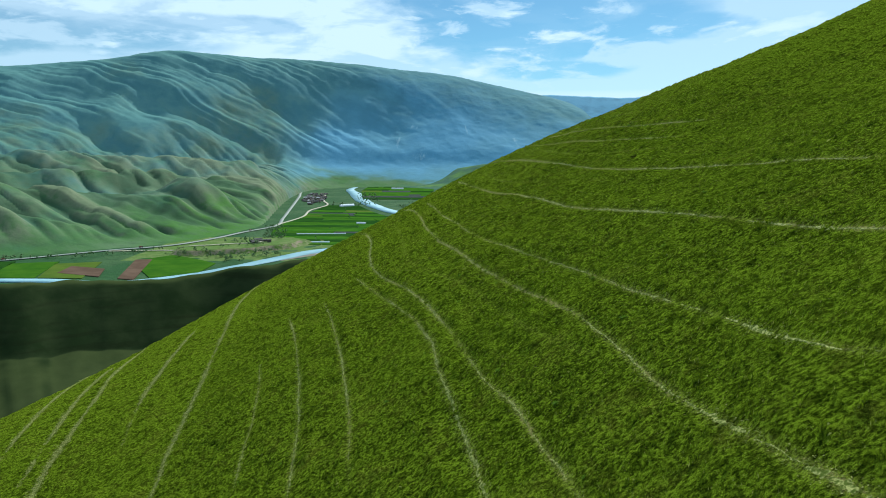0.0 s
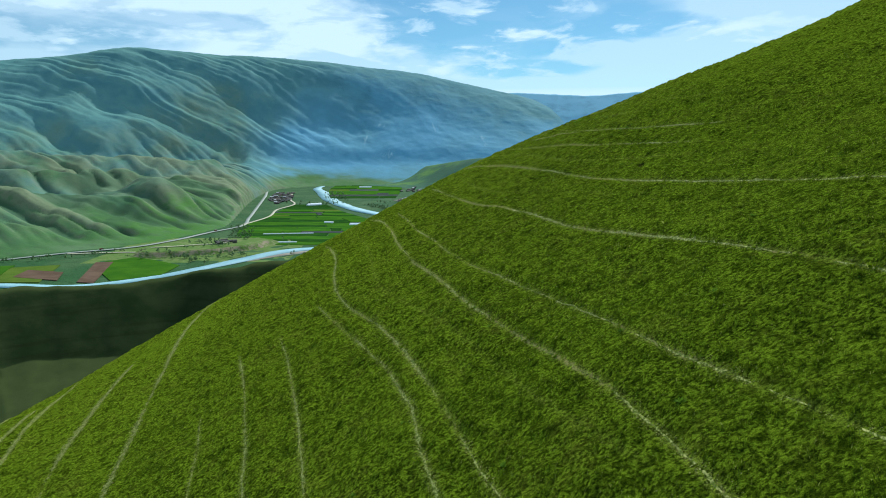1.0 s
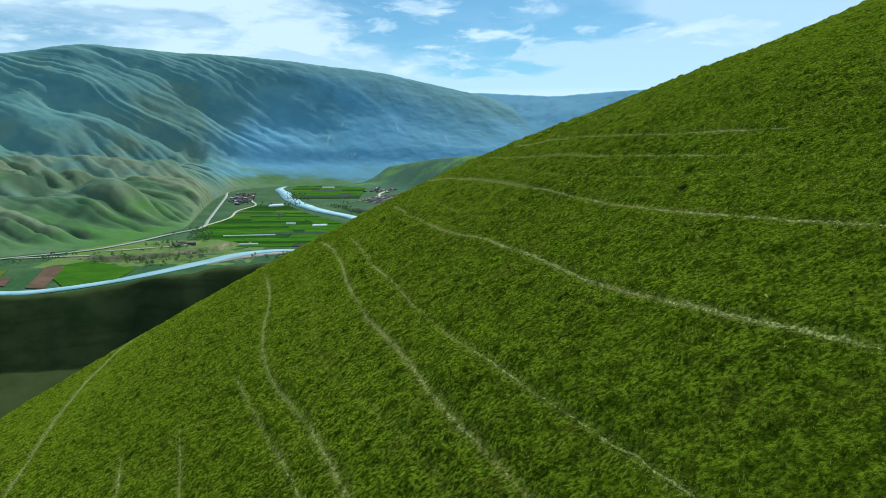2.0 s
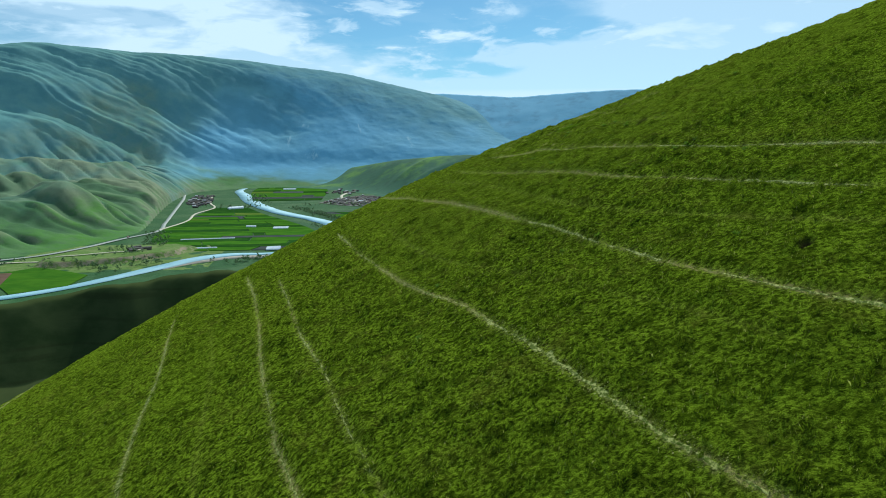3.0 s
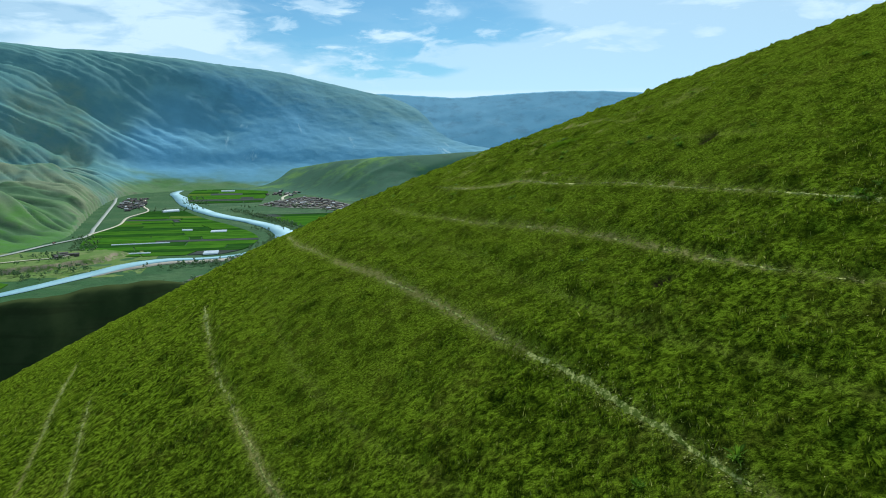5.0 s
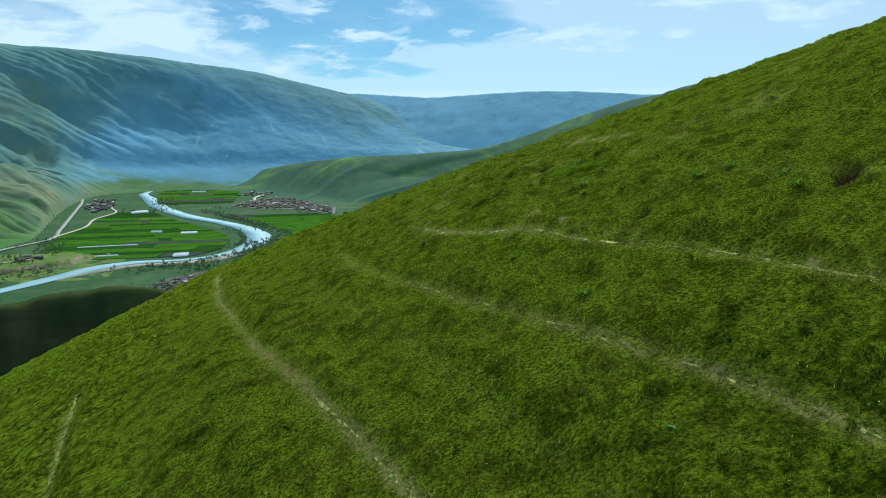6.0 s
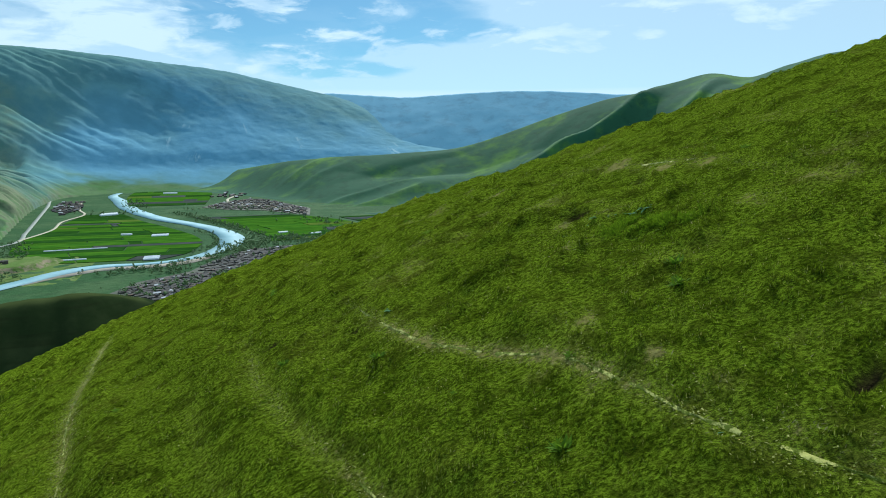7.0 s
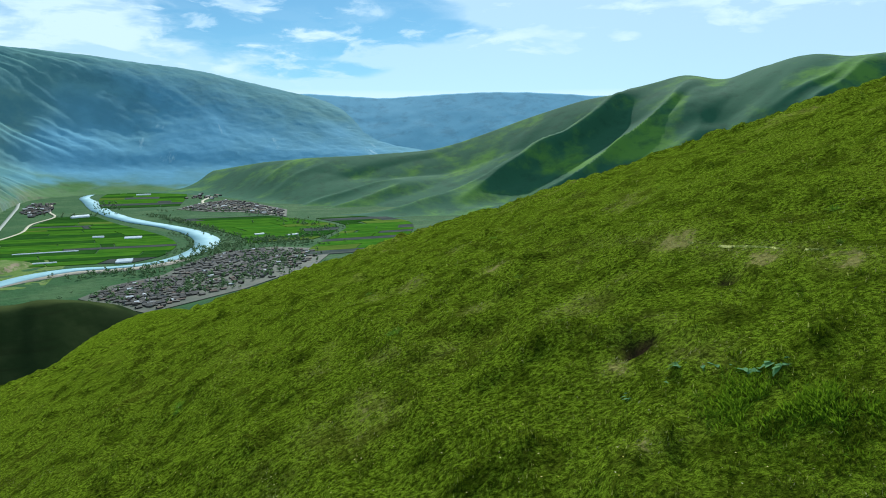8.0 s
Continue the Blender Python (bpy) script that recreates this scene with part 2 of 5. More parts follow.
def mat_mountain():
    """Grass low down, rock above, both under painted blue haze, palest at the foot."""
    n = Nodes("hazy_mountain_rock")
    patch, mott = n.noise(0.006, 6, 0.62), n.noise(0.03, 6, 0.66)
    # distance haze put into the rock colour, bluer on the farther side
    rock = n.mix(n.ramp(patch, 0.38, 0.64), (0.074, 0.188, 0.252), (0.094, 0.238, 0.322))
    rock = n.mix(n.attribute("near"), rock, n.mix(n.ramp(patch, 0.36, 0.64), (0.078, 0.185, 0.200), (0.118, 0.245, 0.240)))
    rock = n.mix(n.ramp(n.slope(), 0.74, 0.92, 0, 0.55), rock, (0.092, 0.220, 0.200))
    turf = n.mix(n.ramp(patch, 0.40, 0.62), (0.058, 0.128, 0.050), (0.105, 0.165, 0.090))
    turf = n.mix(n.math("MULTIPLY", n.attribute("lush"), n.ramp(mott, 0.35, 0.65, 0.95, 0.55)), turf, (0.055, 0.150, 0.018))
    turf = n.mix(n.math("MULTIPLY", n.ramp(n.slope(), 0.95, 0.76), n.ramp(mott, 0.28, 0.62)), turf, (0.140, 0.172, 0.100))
    # dry ribs kept pale; gully shade painted in as dark green
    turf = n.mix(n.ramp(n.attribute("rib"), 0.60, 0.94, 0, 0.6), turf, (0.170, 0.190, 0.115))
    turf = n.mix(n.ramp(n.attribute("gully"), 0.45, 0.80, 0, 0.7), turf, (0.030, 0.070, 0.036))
    turf = n.mix(n.ramp(mott, 0.50, 0.68, 0, 0.3), turf, (0.028, 0.062, 0.024))
    col = n.mix(n.ramp(n.math("ADD", n.attribute("growth_less_haze"), n.math("MULTIPLY", n.math("SUBTRACT", patch, 0.5), 0.8)), 0.25, 0.9), rock, turf)
    # pale blue haze painted over the lower slopes
    col = n.mix(n.math("MULTIPLY", n.attribute("foot_haze"), n.ramp(patch, 0.3, 0.7, 0.75, 0.95)), col, (0.122, 0.305, 0.445))
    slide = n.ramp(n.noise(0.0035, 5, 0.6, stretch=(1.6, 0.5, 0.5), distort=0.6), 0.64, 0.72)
    col = n.mix(n.math("MULTIPLY", slide, n.math("MULTIPLY", n.attribute("foot_haze"), 0.8)), col, (0.36, 0.52, 0.58))
    return n.surface(col, 0.95, n.bump(n.noise(0.035, 8, 0.7), 0.4, 5.0), spec=0.08)


def mat_plain(name, a, b, scale, rough=0.8, bump=0.0, dist=0.02, detail=5, spec=0.3, metal=0.0, vary=0.0):
    n = Nodes(name)
    col = n.mix(n.ramp(n.noise(scale, detail, 0.62), 0.34, 0.66), a, b)
    if vary:
        col = n.mix(n.math("MINIMUM", n.math("MULTIPLY", n.island(), vary), 1.0), col, tuple(v * 0.18 for v in a))
    nor = n.bump(n.noise(scale * 4, 5), bump, dist) if bump else None
    return n.surface(col, rough, nor, metal, spec)


def mat_field(name, a, b, row):
    n = Nodes(name)
    col = n.mix(n.ramp(n.noise(0.02, 5, 0.6), 0.35, 0.65), a, b)
    col = n.mix(n.ramp(n.noise(row, 3, 0.5, stretch=(0.06, 1, 1)), 0.5, 0.66, 0, 0.45), col, tuple(v * 0.6 for v in a))
    col = n.mix(n.math("MULTIPLY", n.random(), 0.4), col, tuple(v * 0.55 for v in b))
    return n.surface(col, 1.0, spec=0.0)


def mat_roof():
    """Weathered sheet and mud roofs: mostly dull brown and grey, a few pale or rusty."""
    n = Nodes("house_roof")
    r = n.island()
    col = n.mix(n.ramp(n.noise(0.25, 5, 0.62), 0.34, 0.66), (0.060, 0.058, 0.054), (0.105, 0.100, 0.092))
    col = n.mix(n.ramp(r, 0.55, 0.60, 0, 0.8), col, (0.125, 0.085, 0.065))
    col = n.mix(n.ramp(r, 0.72, 0.77), col, (0.045, 0.050, 0.055))
    col = n.mix(n.ramp(r, 0.90, 0.92), col, (0.42, 0.44, 0.46))
    return n.surface(col, 0.8, spec=0.15)


def mat_spur():
    """Shade on the spur's steep face painted dark green; lit flatter grass olive."""
    n = Nodes("shaded_slope")
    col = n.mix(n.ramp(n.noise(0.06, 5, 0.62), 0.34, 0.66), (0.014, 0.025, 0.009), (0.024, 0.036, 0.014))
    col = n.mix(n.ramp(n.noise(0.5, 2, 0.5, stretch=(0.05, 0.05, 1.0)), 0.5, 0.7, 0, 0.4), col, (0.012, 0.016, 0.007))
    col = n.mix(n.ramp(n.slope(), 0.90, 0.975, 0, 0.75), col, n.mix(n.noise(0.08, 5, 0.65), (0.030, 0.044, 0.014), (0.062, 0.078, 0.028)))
    return n.surface(col, 1.0, n.bump(n.noise(0.3, 5), 0.3, 0.4), spec=0.0)


def mat_water():
    n = Nodes("river_water")
    col = n.mix(n.ramp(n.noise(0.02, 4, 0.6, stretch=(1, 0.5, 1)), 0.35, 0.65), (0.17, 0.33, 0.38), (0.24, 0.41, 0.46))
    return n.surface(col, 0.7, n.bump(n.noise(0.5, 4), 0.12, 0.3), spec=0.25)


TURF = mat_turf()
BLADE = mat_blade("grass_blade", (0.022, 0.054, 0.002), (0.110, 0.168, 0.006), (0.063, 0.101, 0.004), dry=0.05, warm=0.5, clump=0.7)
WEED = mat_blade("weed_leaf", (0.055, 0.130, 0.010), (0.19, 0.34, 0.022), (0.12, 0.22, 0.014), dry=0.0)
TUFT = mat_blade("tuft_blade", (0.026, 0.062, 0.003), (0.12, 0.18, 0.007), (0.07, 0.11, 0.005), dry=0.03)
BROAD = mat_blade("broad_leaf", (0.09, 0.22, 0.08), (0.18, 0.36, 0.15), (0.13, 0.28, 0.11), dry=0.0)
STRAW = mat_blade("dead_grass", (0.20, 0.18, 0.07), (0.42, 0.40, 0.20), (0.28, 0.26, 0.11), dry=0.0)
LUSH = mat_blade("lush_blade", (0.035, 0.095, 0.004), (0.17, 0.29, 0.012), (0.09, 0.17, 0.008), dry=0.0)
PETAL = mat_plain("flower_petal", (0.75, 0.62, 0.06), (0.85, 0.78, 0.45), 40.0, rough=0.7)
PAINT = mat_plain("truck_paint", (0.30, 0.09, 0.06), (0.34, 0.11, 0.07), 0.5, rough=0.4, vary=0.9)
TYRE = mat_plain("tyre_rubber", (0.02, 0.02, 0.02), (0.035, 0.035, 0.035), 3.0)
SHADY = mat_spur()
FLOOR = mat_slope("valley_turf", (0.024, 0.078, 0.022), (0.046, 0.100, 0.034), (0.10, 0.10, 0.07), 2.0, (0.2, 0.3))
BLUFF = mat_slope("bluff_turf", (0.085, 0.150, 0.026), (0.130, 0.175, 0.050), (0.230, 0.195, 0.125), 9.0, (0.84, 0.97))
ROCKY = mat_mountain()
# shade and lit streaks of the folds painted in as blue-dark and lime
GREENHILL = mat_slope("green_hill_turf", (0.028, 0.094, 0.050), (0.086, 0.190, 0.032), (0.07, 0.115, 0.09), 0.9, (0.2, 0.3), (0.48, 0.66), relief=0.10)
# blue distance haze is painted into this ridge's colour
FARHAZE = mat_slope("hazy_far_ridge", (0.118, 0.295, 0.415), (0.126, 0.310, 0.435), (0.13, 0.32, 0.44), 0.5, (0.2, 0.3), relief=0.05)
WATER = mat_water()
ASPHALT = mat_plain("road_surface", (0.21, 0.24, 0.21), (0.28, 0.30, 0.26), 0.08)
TRACK = mat_plain("dirt_track", (0.36, 0.34, 0.24), (0.46, 0.42, 0.30), 0.06)
SOIL = mat_soil()
SHINGLE = mat_plain("river_shingle", (0.24, 0.21, 0.16), (0.36, 0.32, 0.25), 0.05)
PLASTER = mat_plain("house_plaster", (0.09, 0.08, 0.07), (0.15, 0.135, 0.115), 0.3, vary=1.2)
ROOFING = mat_roof()
PLASTIC = mat_plain("greenhouse_film", (0.52, 0.58, 0.62), (0.62, 0.67, 0.70), 0.2, rough=0.5)
BARK = mat_plain("bark", (0.10, 0.08, 0.06), (0.16, 0.13, 0.10), 1.0)
LEAVES = mat_plain("tree_leaves", (0.085, 0.165, 0.055), (0.145, 0.235, 0.075), 0.6, vary=0.5)
CROP_BRIGHT = mat_field("crop_bright", (0.034, 0.108, 0.011), (0.058, 0.145, 0.013), 0.12)
CROP_DEEP = mat_field("crop_deep", (0.016, 0.055, 0.010), (0.028, 0.080, 0.012), 0.12)
PLOUGHED = mat_field("ploughed_soil", (0.045, 0.06, 0.055), (0.075, 0.085, 0.075), 0.15)
REDSOIL = mat_field("red_soil", (0.10, 0.065, 0.045), (0.15, 0.10, 0.07), 0.15)
PALECROP = mat_field("pale_crop", (0.070, 0.125, 0.020), (0.105, 0.158, 0.026), 0.12)

# ---- small tools ----
rng = np.random.default_rng(7)


def lattice(ix, iy, seed):
    h = (ix.astype(np.int64) * 374761393 + iy.astype(np.int64) * 668265263 + seed * 974634321) & 0x7FFFFFFF
    h = ((h ^ (h >> 13)) * 1274126177) & 0x7FFFFFFF
    return ((h ^ (h >> 16)) & 0xFFFF) / 65535.0


def value_noise(x, y, seed=0):
    """Smooth noise from 0 to 1 on arrays."""
    ix, iy = np.floor(x), np.floor(y)
    fx, fy = x - ix, y - iy
    fx, fy = fx * fx * fx * (fx * (fx * 6 - 15) + 10), fy * fy * fy * (fy * (fy * 6 - 15) + 10)
    a, b = lattice(ix, iy, seed), lattice(ix + 1, iy, seed)
    c, d = lattice(ix, iy + 1, seed), lattice(ix + 1, iy + 1, seed)
    return a + (b - a) * fx + (c - a) * fy + (a - b - c + d) * fx * fy


def fbm(x, y, octaves=4, seed=0, gain=0.5):
    """Layered noise, about -1 to 1."""
    x, y = np.asarray(x, float), np.asarray(y, float)
    total, amp, norm = 0.0, 1.0, 0.0
    for k in range(octaves):
        total = total + amp * (value_noise(x * 2**k + 17.3 * k, y * 2**k - 9.1 * k, seed + k) * 2 - 1)
        norm, amp = norm + amp, amp * gain
    return total / norm


def ridged(x, y, octaves=4, seed=0, gain=0.5):
    """Layered noise with sharp crests, 0 to 1."""
    x, y = np.asarray(x, float), np.asarray(y, float)
    total, amp, norm = 0.0, 1.0, 0.0
    for k in range(octaves):
        n = 1 - np.abs(value_noise(x * 2**k + 5.2 * k, y * 2**k + 3.7 * k, seed + k) * 2 - 1) * 1.6
        total = total + amp * np.clip(n, 0, 1)
        norm, amp = norm + amp, amp * gain
    return total / norm


def curve(xs, pairs):
    """Smooth values between a few control pairs."""
    px, py = np.array([p[0] for p in pairs], float), np.array([p[1] for p in pairs], float)
    x = np.clip(np.asarray(xs, float), px[0], px[-1])
    m = np.gradient(py, px)
    i = np.clip(np.searchsorted(px, x) - 1, 0, len(px) - 2)
    h = px[i + 1] - px[i]
    t = (x - px[i]) / h
    return ((1 + 2 * t) * (1 - t) ** 2 * py[i] + t * (1 - t) ** 2 * h * m[i]
            + t * t * (3 - 2 * t) * py[i + 1] + t * t * (t - 1) * h * m[i + 1])


def smooth(a, b, x):
    t = np.clip((np.asarray(x, float) - a) / (b - a), 0, 1)
    return t * t * (3 - 2 * t)


def sheet(name, X, Y, Z, material, attributes=None):
    """A grid of vertices as one smooth mesh object."""
    n, m = X.shape
    idx = np.arange(n * m).reshape(n, m)
    quads = np.stack([idx[:-1, :-1], idx[1:, :-1], idx[1:, 1:], idx[:-1, 1:]], -1).reshape(-1, 4)
    return mesh_object(name, np.stack([X, Y, Z], -1).reshape(-1, 3), quads, material, attributes)


def mesh_object(name, verts, faces, material, attributes=None, flat=False):
    me = bpy.data.meshes.new(name)
    k = faces.shape[1]
    me.vertices.add(len(verts))
    me.vertices.foreach_set("co", np.ascontiguousarray(verts, dtype=np.float32).ravel())
    me.loops.add(faces.size)
    me.loops.foreach_set("vertex_index", np.ascontiguousarray(faces, dtype=np.int32).ravel())
    me.polygons.add(len(faces))
    me.polygons.foreach_set("loop_start", np.arange(0, faces.size, k, dtype=np.int32))
    me.polygons.foreach_set("use_smooth", np.full(len(faces), not flat))
    me.update(calc_edges=True)
    for key, values in (attributes or {}).items():
        me.attributes.new(key, "FLOAT", "POINT").data.foreach_set("value", values.astype(np.float32).ravel())
    me.materials.append(material)
    return new(name, me)


def part(name, bm, material, parent=None, label="", smooth_faces=False):
    me = bpy.data.meshes.new(name)
    bm.normal_update()
    for f in bm.faces:
        f.smooth = smooth_faces
    bm.to_mesh(me)
    bm.free()
    me.materials.append(material)
    ob = new(name, me)
    ob.parent = parent
    return tagged(ob, label) if label else ob


def inside(px, py, poly):
    """Whether the point lies in the polygon."""
    hit, j = False, len(poly) - 1
    for i in range(len(poly)):
        (xi, yi), (xj, yj) = poly[i], poly[j]
        if (yi > py) != (yj > py) and px < (xj - xi) * (py - yi) / (yj - yi) + xi:
            hit = not hit
        j = i
    return hit


def spline(points, step):
    """Evenly spaced points on a smooth line through a few points."""
    p = np.array(points, float)
    s = np.concatenate([[0], np.cumsum(np.linalg.norm(np.diff(p[:, :2], axis=0), axis=1))])
    u = np.linspace(0, s[-1], max(3, int(s[-1] / step)))
    return np.stack([curve(u, list(zip(s, p[:, k]))) for k in range(p.shape[1])], 1)


# ---- the hillside under the camera ----
HILL = {(0, 0): 0.715, (0, 1): 4.444, (0, 2): -2.720, (0, 3): -8.038, (0, 4): 2.008, (0, 5): 0.412, (1, 0): 21.398, (1, 1): -4.276, (1, 2): -3.513, (1, 3): -14.139, (1,
        4): 5.715, (2, 0): -4.360, (2, 1): -9.868, (2, 2): -14.038, (2, 3): 2.050, (3, 0): -5.732, (3, 1): 4.743, (3, 2): -7.371, (4, 0): 13.613, (4, 1): 2.665, (5, 0):
        12.265}
# soft swells and hollows fitted to the camera's views, row by row towards the valley
SWELL_X, SWELL_Y = (-24, -12, -3, 6, 15, 26), (14, 24, 34, 43, 52, 62)
SWELLS = (
    (0.00, -0.00, -0.05, -0.21, -0.20, -0.02),
    (0.03, -0.13, -0.14, 0.44, -0.04, -0.05),
    (0.20, -0.06, 0.11, 0.19, -0.44, -0.14),
    (-0.10, 0.06, 0.23, -0.85, 0.66, 0.16),
    (-0.09, 0.05, 0.19, 0.25, -0.14, -0.24),
    (0.15, 0.07, -0.32, 0.17, -0.22, 0.35),
)


def hill_core(x, y):
    u, v = (x - 10) / 40, (y - 40) / 40
    z = sum(c * u**i * v**j for (i, j), c in HILL.items())
    for sy, row in zip(SWELL_Y, SWELLS):
        for sx, h in zip(SWELL_X, row):
            z = z + h * np.exp(-((x - sx) ** 2 + (y - sy) ** 2) / 98)
    return z


def hill_base(x, y):
    """The smooth hill; past its shoulder it runs down to the valley floor."""
    dx, dy = x - 5.0, y - 45.0
    r = np.hypot(dx, dy) + 1e-6
    wx, wy = dx / r, dy / r
    R = 66 + 24 * np.clip((-wx * 0.75 + wy * 0.66), 0, 1)
    q = np.minimum(r, R)
    px, py = 5.0 + wx * q, 45.0 + wy * q
    z = hill_core(px, py)
    grad = (z - hill_core(px - wx, py - wy))
    d = np.maximum(r - R, 0)
    return z + grad * 30 * (1 - np.exp(-d / 30)) - 0.62 * np.maximum(d - 12, 0) * (1 - np.exp(-d / 45))


# animal trails along the slope: points of each in plan, with its wear
TRAILS = (
    (1.0, ((5.3, -1.0), (5.1, 5.0), (5.0, 8.5), (4.8, 12.4), (4.7, 15.0), (4.4, 17.8), (3.9, 20.0), (3.2, 22.6), (2.1, 26.8), (0.9, 32.5), (-0.6, 39.2), (-1.1, 42.5), (-1.9, 48.1), (-4.1, 61.6))),
    (0.95, ((3.1, 4.0), (2.7, 9.0), (2.3, 12.3), (2.0, 14.7), (1.4, 17.1), (0.5, 21.9), (-1.9, 31.1), (-3.8, 36.3), (-4.9, 40.5), (-5.6, 47.4), (-6.8, 54.1), (-8.4, 62.8))),
    (0.85, ((1.5, 6.0), (1.1, 10.5), (0.7, 14.1), (0.3, 17.0), (-0.2, 20.2), (-0.6, 23.3), (-1.3, 26.1), (-3.8, 33.3), (-5.9, 39.2))),
    (0.8, ((6.9, 0.0), (6.9, 5.5), (6.8, 9.3), (6.6, 13.6), (5.8, 18.1), (5.3, 20.7), (4.2, 24.9), (2.9, 29.9), (1.5, 36.3), (0.7, 40.9), (0.1, 43.5), (-0.8, 49.0), (-1.6, 53.5))),
    (1.0, ((9.8, 5.0), (9.8, 9.5), (9.7, 13.6), (9.5, 17.1), (8.5, 22.5), (7.5, 25.9), (6.3, 30.5), (5.6, 35.0), (4.9, 39.0), (3.4, 44.3), (2.1, 50.0), (1.2, 57.0))),
    (0.95, ((12.7, 15.0), (12.3, 20.8), (11.7, 23.2), (10.4, 28.6), (9.3, 33.2), (8.3, 38.7), (7.4, 43.9), (6.5, 48.1), (5.3, 52.9), (4.5, 58.5), (4.1, 65.8))),
    (0.42, ((8.9, 30.0), (7.7, 34.9), (6.9, 38.0), (6.0, 41.0), (5.0, 43.6), (4.0, 47.3), (3.4, 51.8), (2.8, 57.4))),
    (0.45, ((12.2, 31.0), (11.2, 34.1), (10.0, 37.6), (8.9, 41.9), (8.1, 46.3), (7.6, 49.3), (7.0, 52.2), (6.5, 56.6))),
    (0.85, ((12.9, 32.0), (12.2, 35.2), (11.3, 38.6), (10.4, 42.0), (9.9, 44.5), (9.3, 46.9), (8.4, 50.4), (7.6, 53.9), (7.4, 56.6))),
    (0.9, ((14.4, 33.0), (13.5, 36.7), (12.2, 41.4), (11.5, 44.7), (11.0, 47.0), (10.5, 48.8), (10.2, 50.6), (9.4, 52.5), (9.0, 55.5))),
    (0.45, ((13.7, 43.5), (13.1, 45.9), (12.7, 48.0), (12.4, 50.0))),
    (0.35, ((17.0, 36.5), (16.0, 39.6), (15.2, 42.1), (14.6, 45.0))),
    (0.42, ((4.3, 14.0), (3.7, 16.6), (3.0, 19.1), (2.0, 23.1), (0.7, 28.1), (-2.0, 36.0), (-3.1, 44.6), (-4.5, 52.2))),
    (0.85, ((-11.6, 20.5), (-12.4, 25.3), (-13.0, 30.0), (-14.6, 39.1), (-16.8, 49.4), (-19.0, 62.9), (-19.8, 70))),
    (0.85, ((-5.1, 16.5), (-5.5, 19.7), (-6.5, 25.2), (-7.6, 29.9), (-9.6, 37.0))),
    (0.75, ((-2.9, 15.5), (-3.6, 20.8), (-4.6, 25.6), (-6.1, 32.0), (-7.5, 37.2))),
    (0.55, ((-7.6, 19.0), (-8.2, 22.6), (-8.7, 26.2), (-10.0, 31.5))),
    (0.8, ((-17.6, 21.0), (-19.1, 27.1), (-20.7, 34.7), (-21.8, 38.2), (-24.2, 49.0))),
    (0.6, ((-15.4, 26.5), (-16.6, 31.4), (-17.5, 36.7), (-18.9, 46.0))),
    (0.7, ((-19.6, 25.0), (-20.8, 29.8), (-22.6, 36.6), (-24.5, 44.0))),
    (0.6, ((-22.0, 26.0), (-23.5, 31.5), (-25.6, 39.0), (-28.0, 47.0))),
    (0.6, ((13.65, 49.5), (13.7, 51.5), (13.9, 52.7), (13.8, 55.1), (13.3, 58))),
)
# animal burrows: place and size
BURROWS = ((9.63, 42.58, 0.31), (12.18, 53.71, 0.30), (7.9, 54.9, 0.22), (8.85, 53.9, 0.22), (12.9, 46.2, 0.35), (10.4, 33.6, 0.25), (14.9, 58.0, 0.25), (11.33, 48.42, 0.24), (13.39, 53.97, 0.2))


# small bare patches of pale earth and dead grass: place and size
BARE = ((11.55, 44.6, 0.11), (11.42, 45.2, 0.12), (11.28, 45.9, 0.13), (11.12, 46.5, 0.12), (10.98, 47.1, 0.10), (10.57, 50.85, 0.18), (10.65, 49.76, 0.13), (10.67, 49.08, 0.15), (10.76, 48.32, 0.17), (10.85, 47.98, 0.13), (9.97, 50.6, 0.10), (10.14, 49.92, 0.10), (10.37, 49.28, 0.09),
        (11.41, 48.99, 0.13), (11.9, 53.6, 0.15), (13.8, 55.2, 0.24), (13.75, 54.4, 0.18), (13.72, 53.92, 0.18), (13.83, 53.15, 0.2), (12.5, 57.48, 0.2), (11.33, 52.5, 0.10))


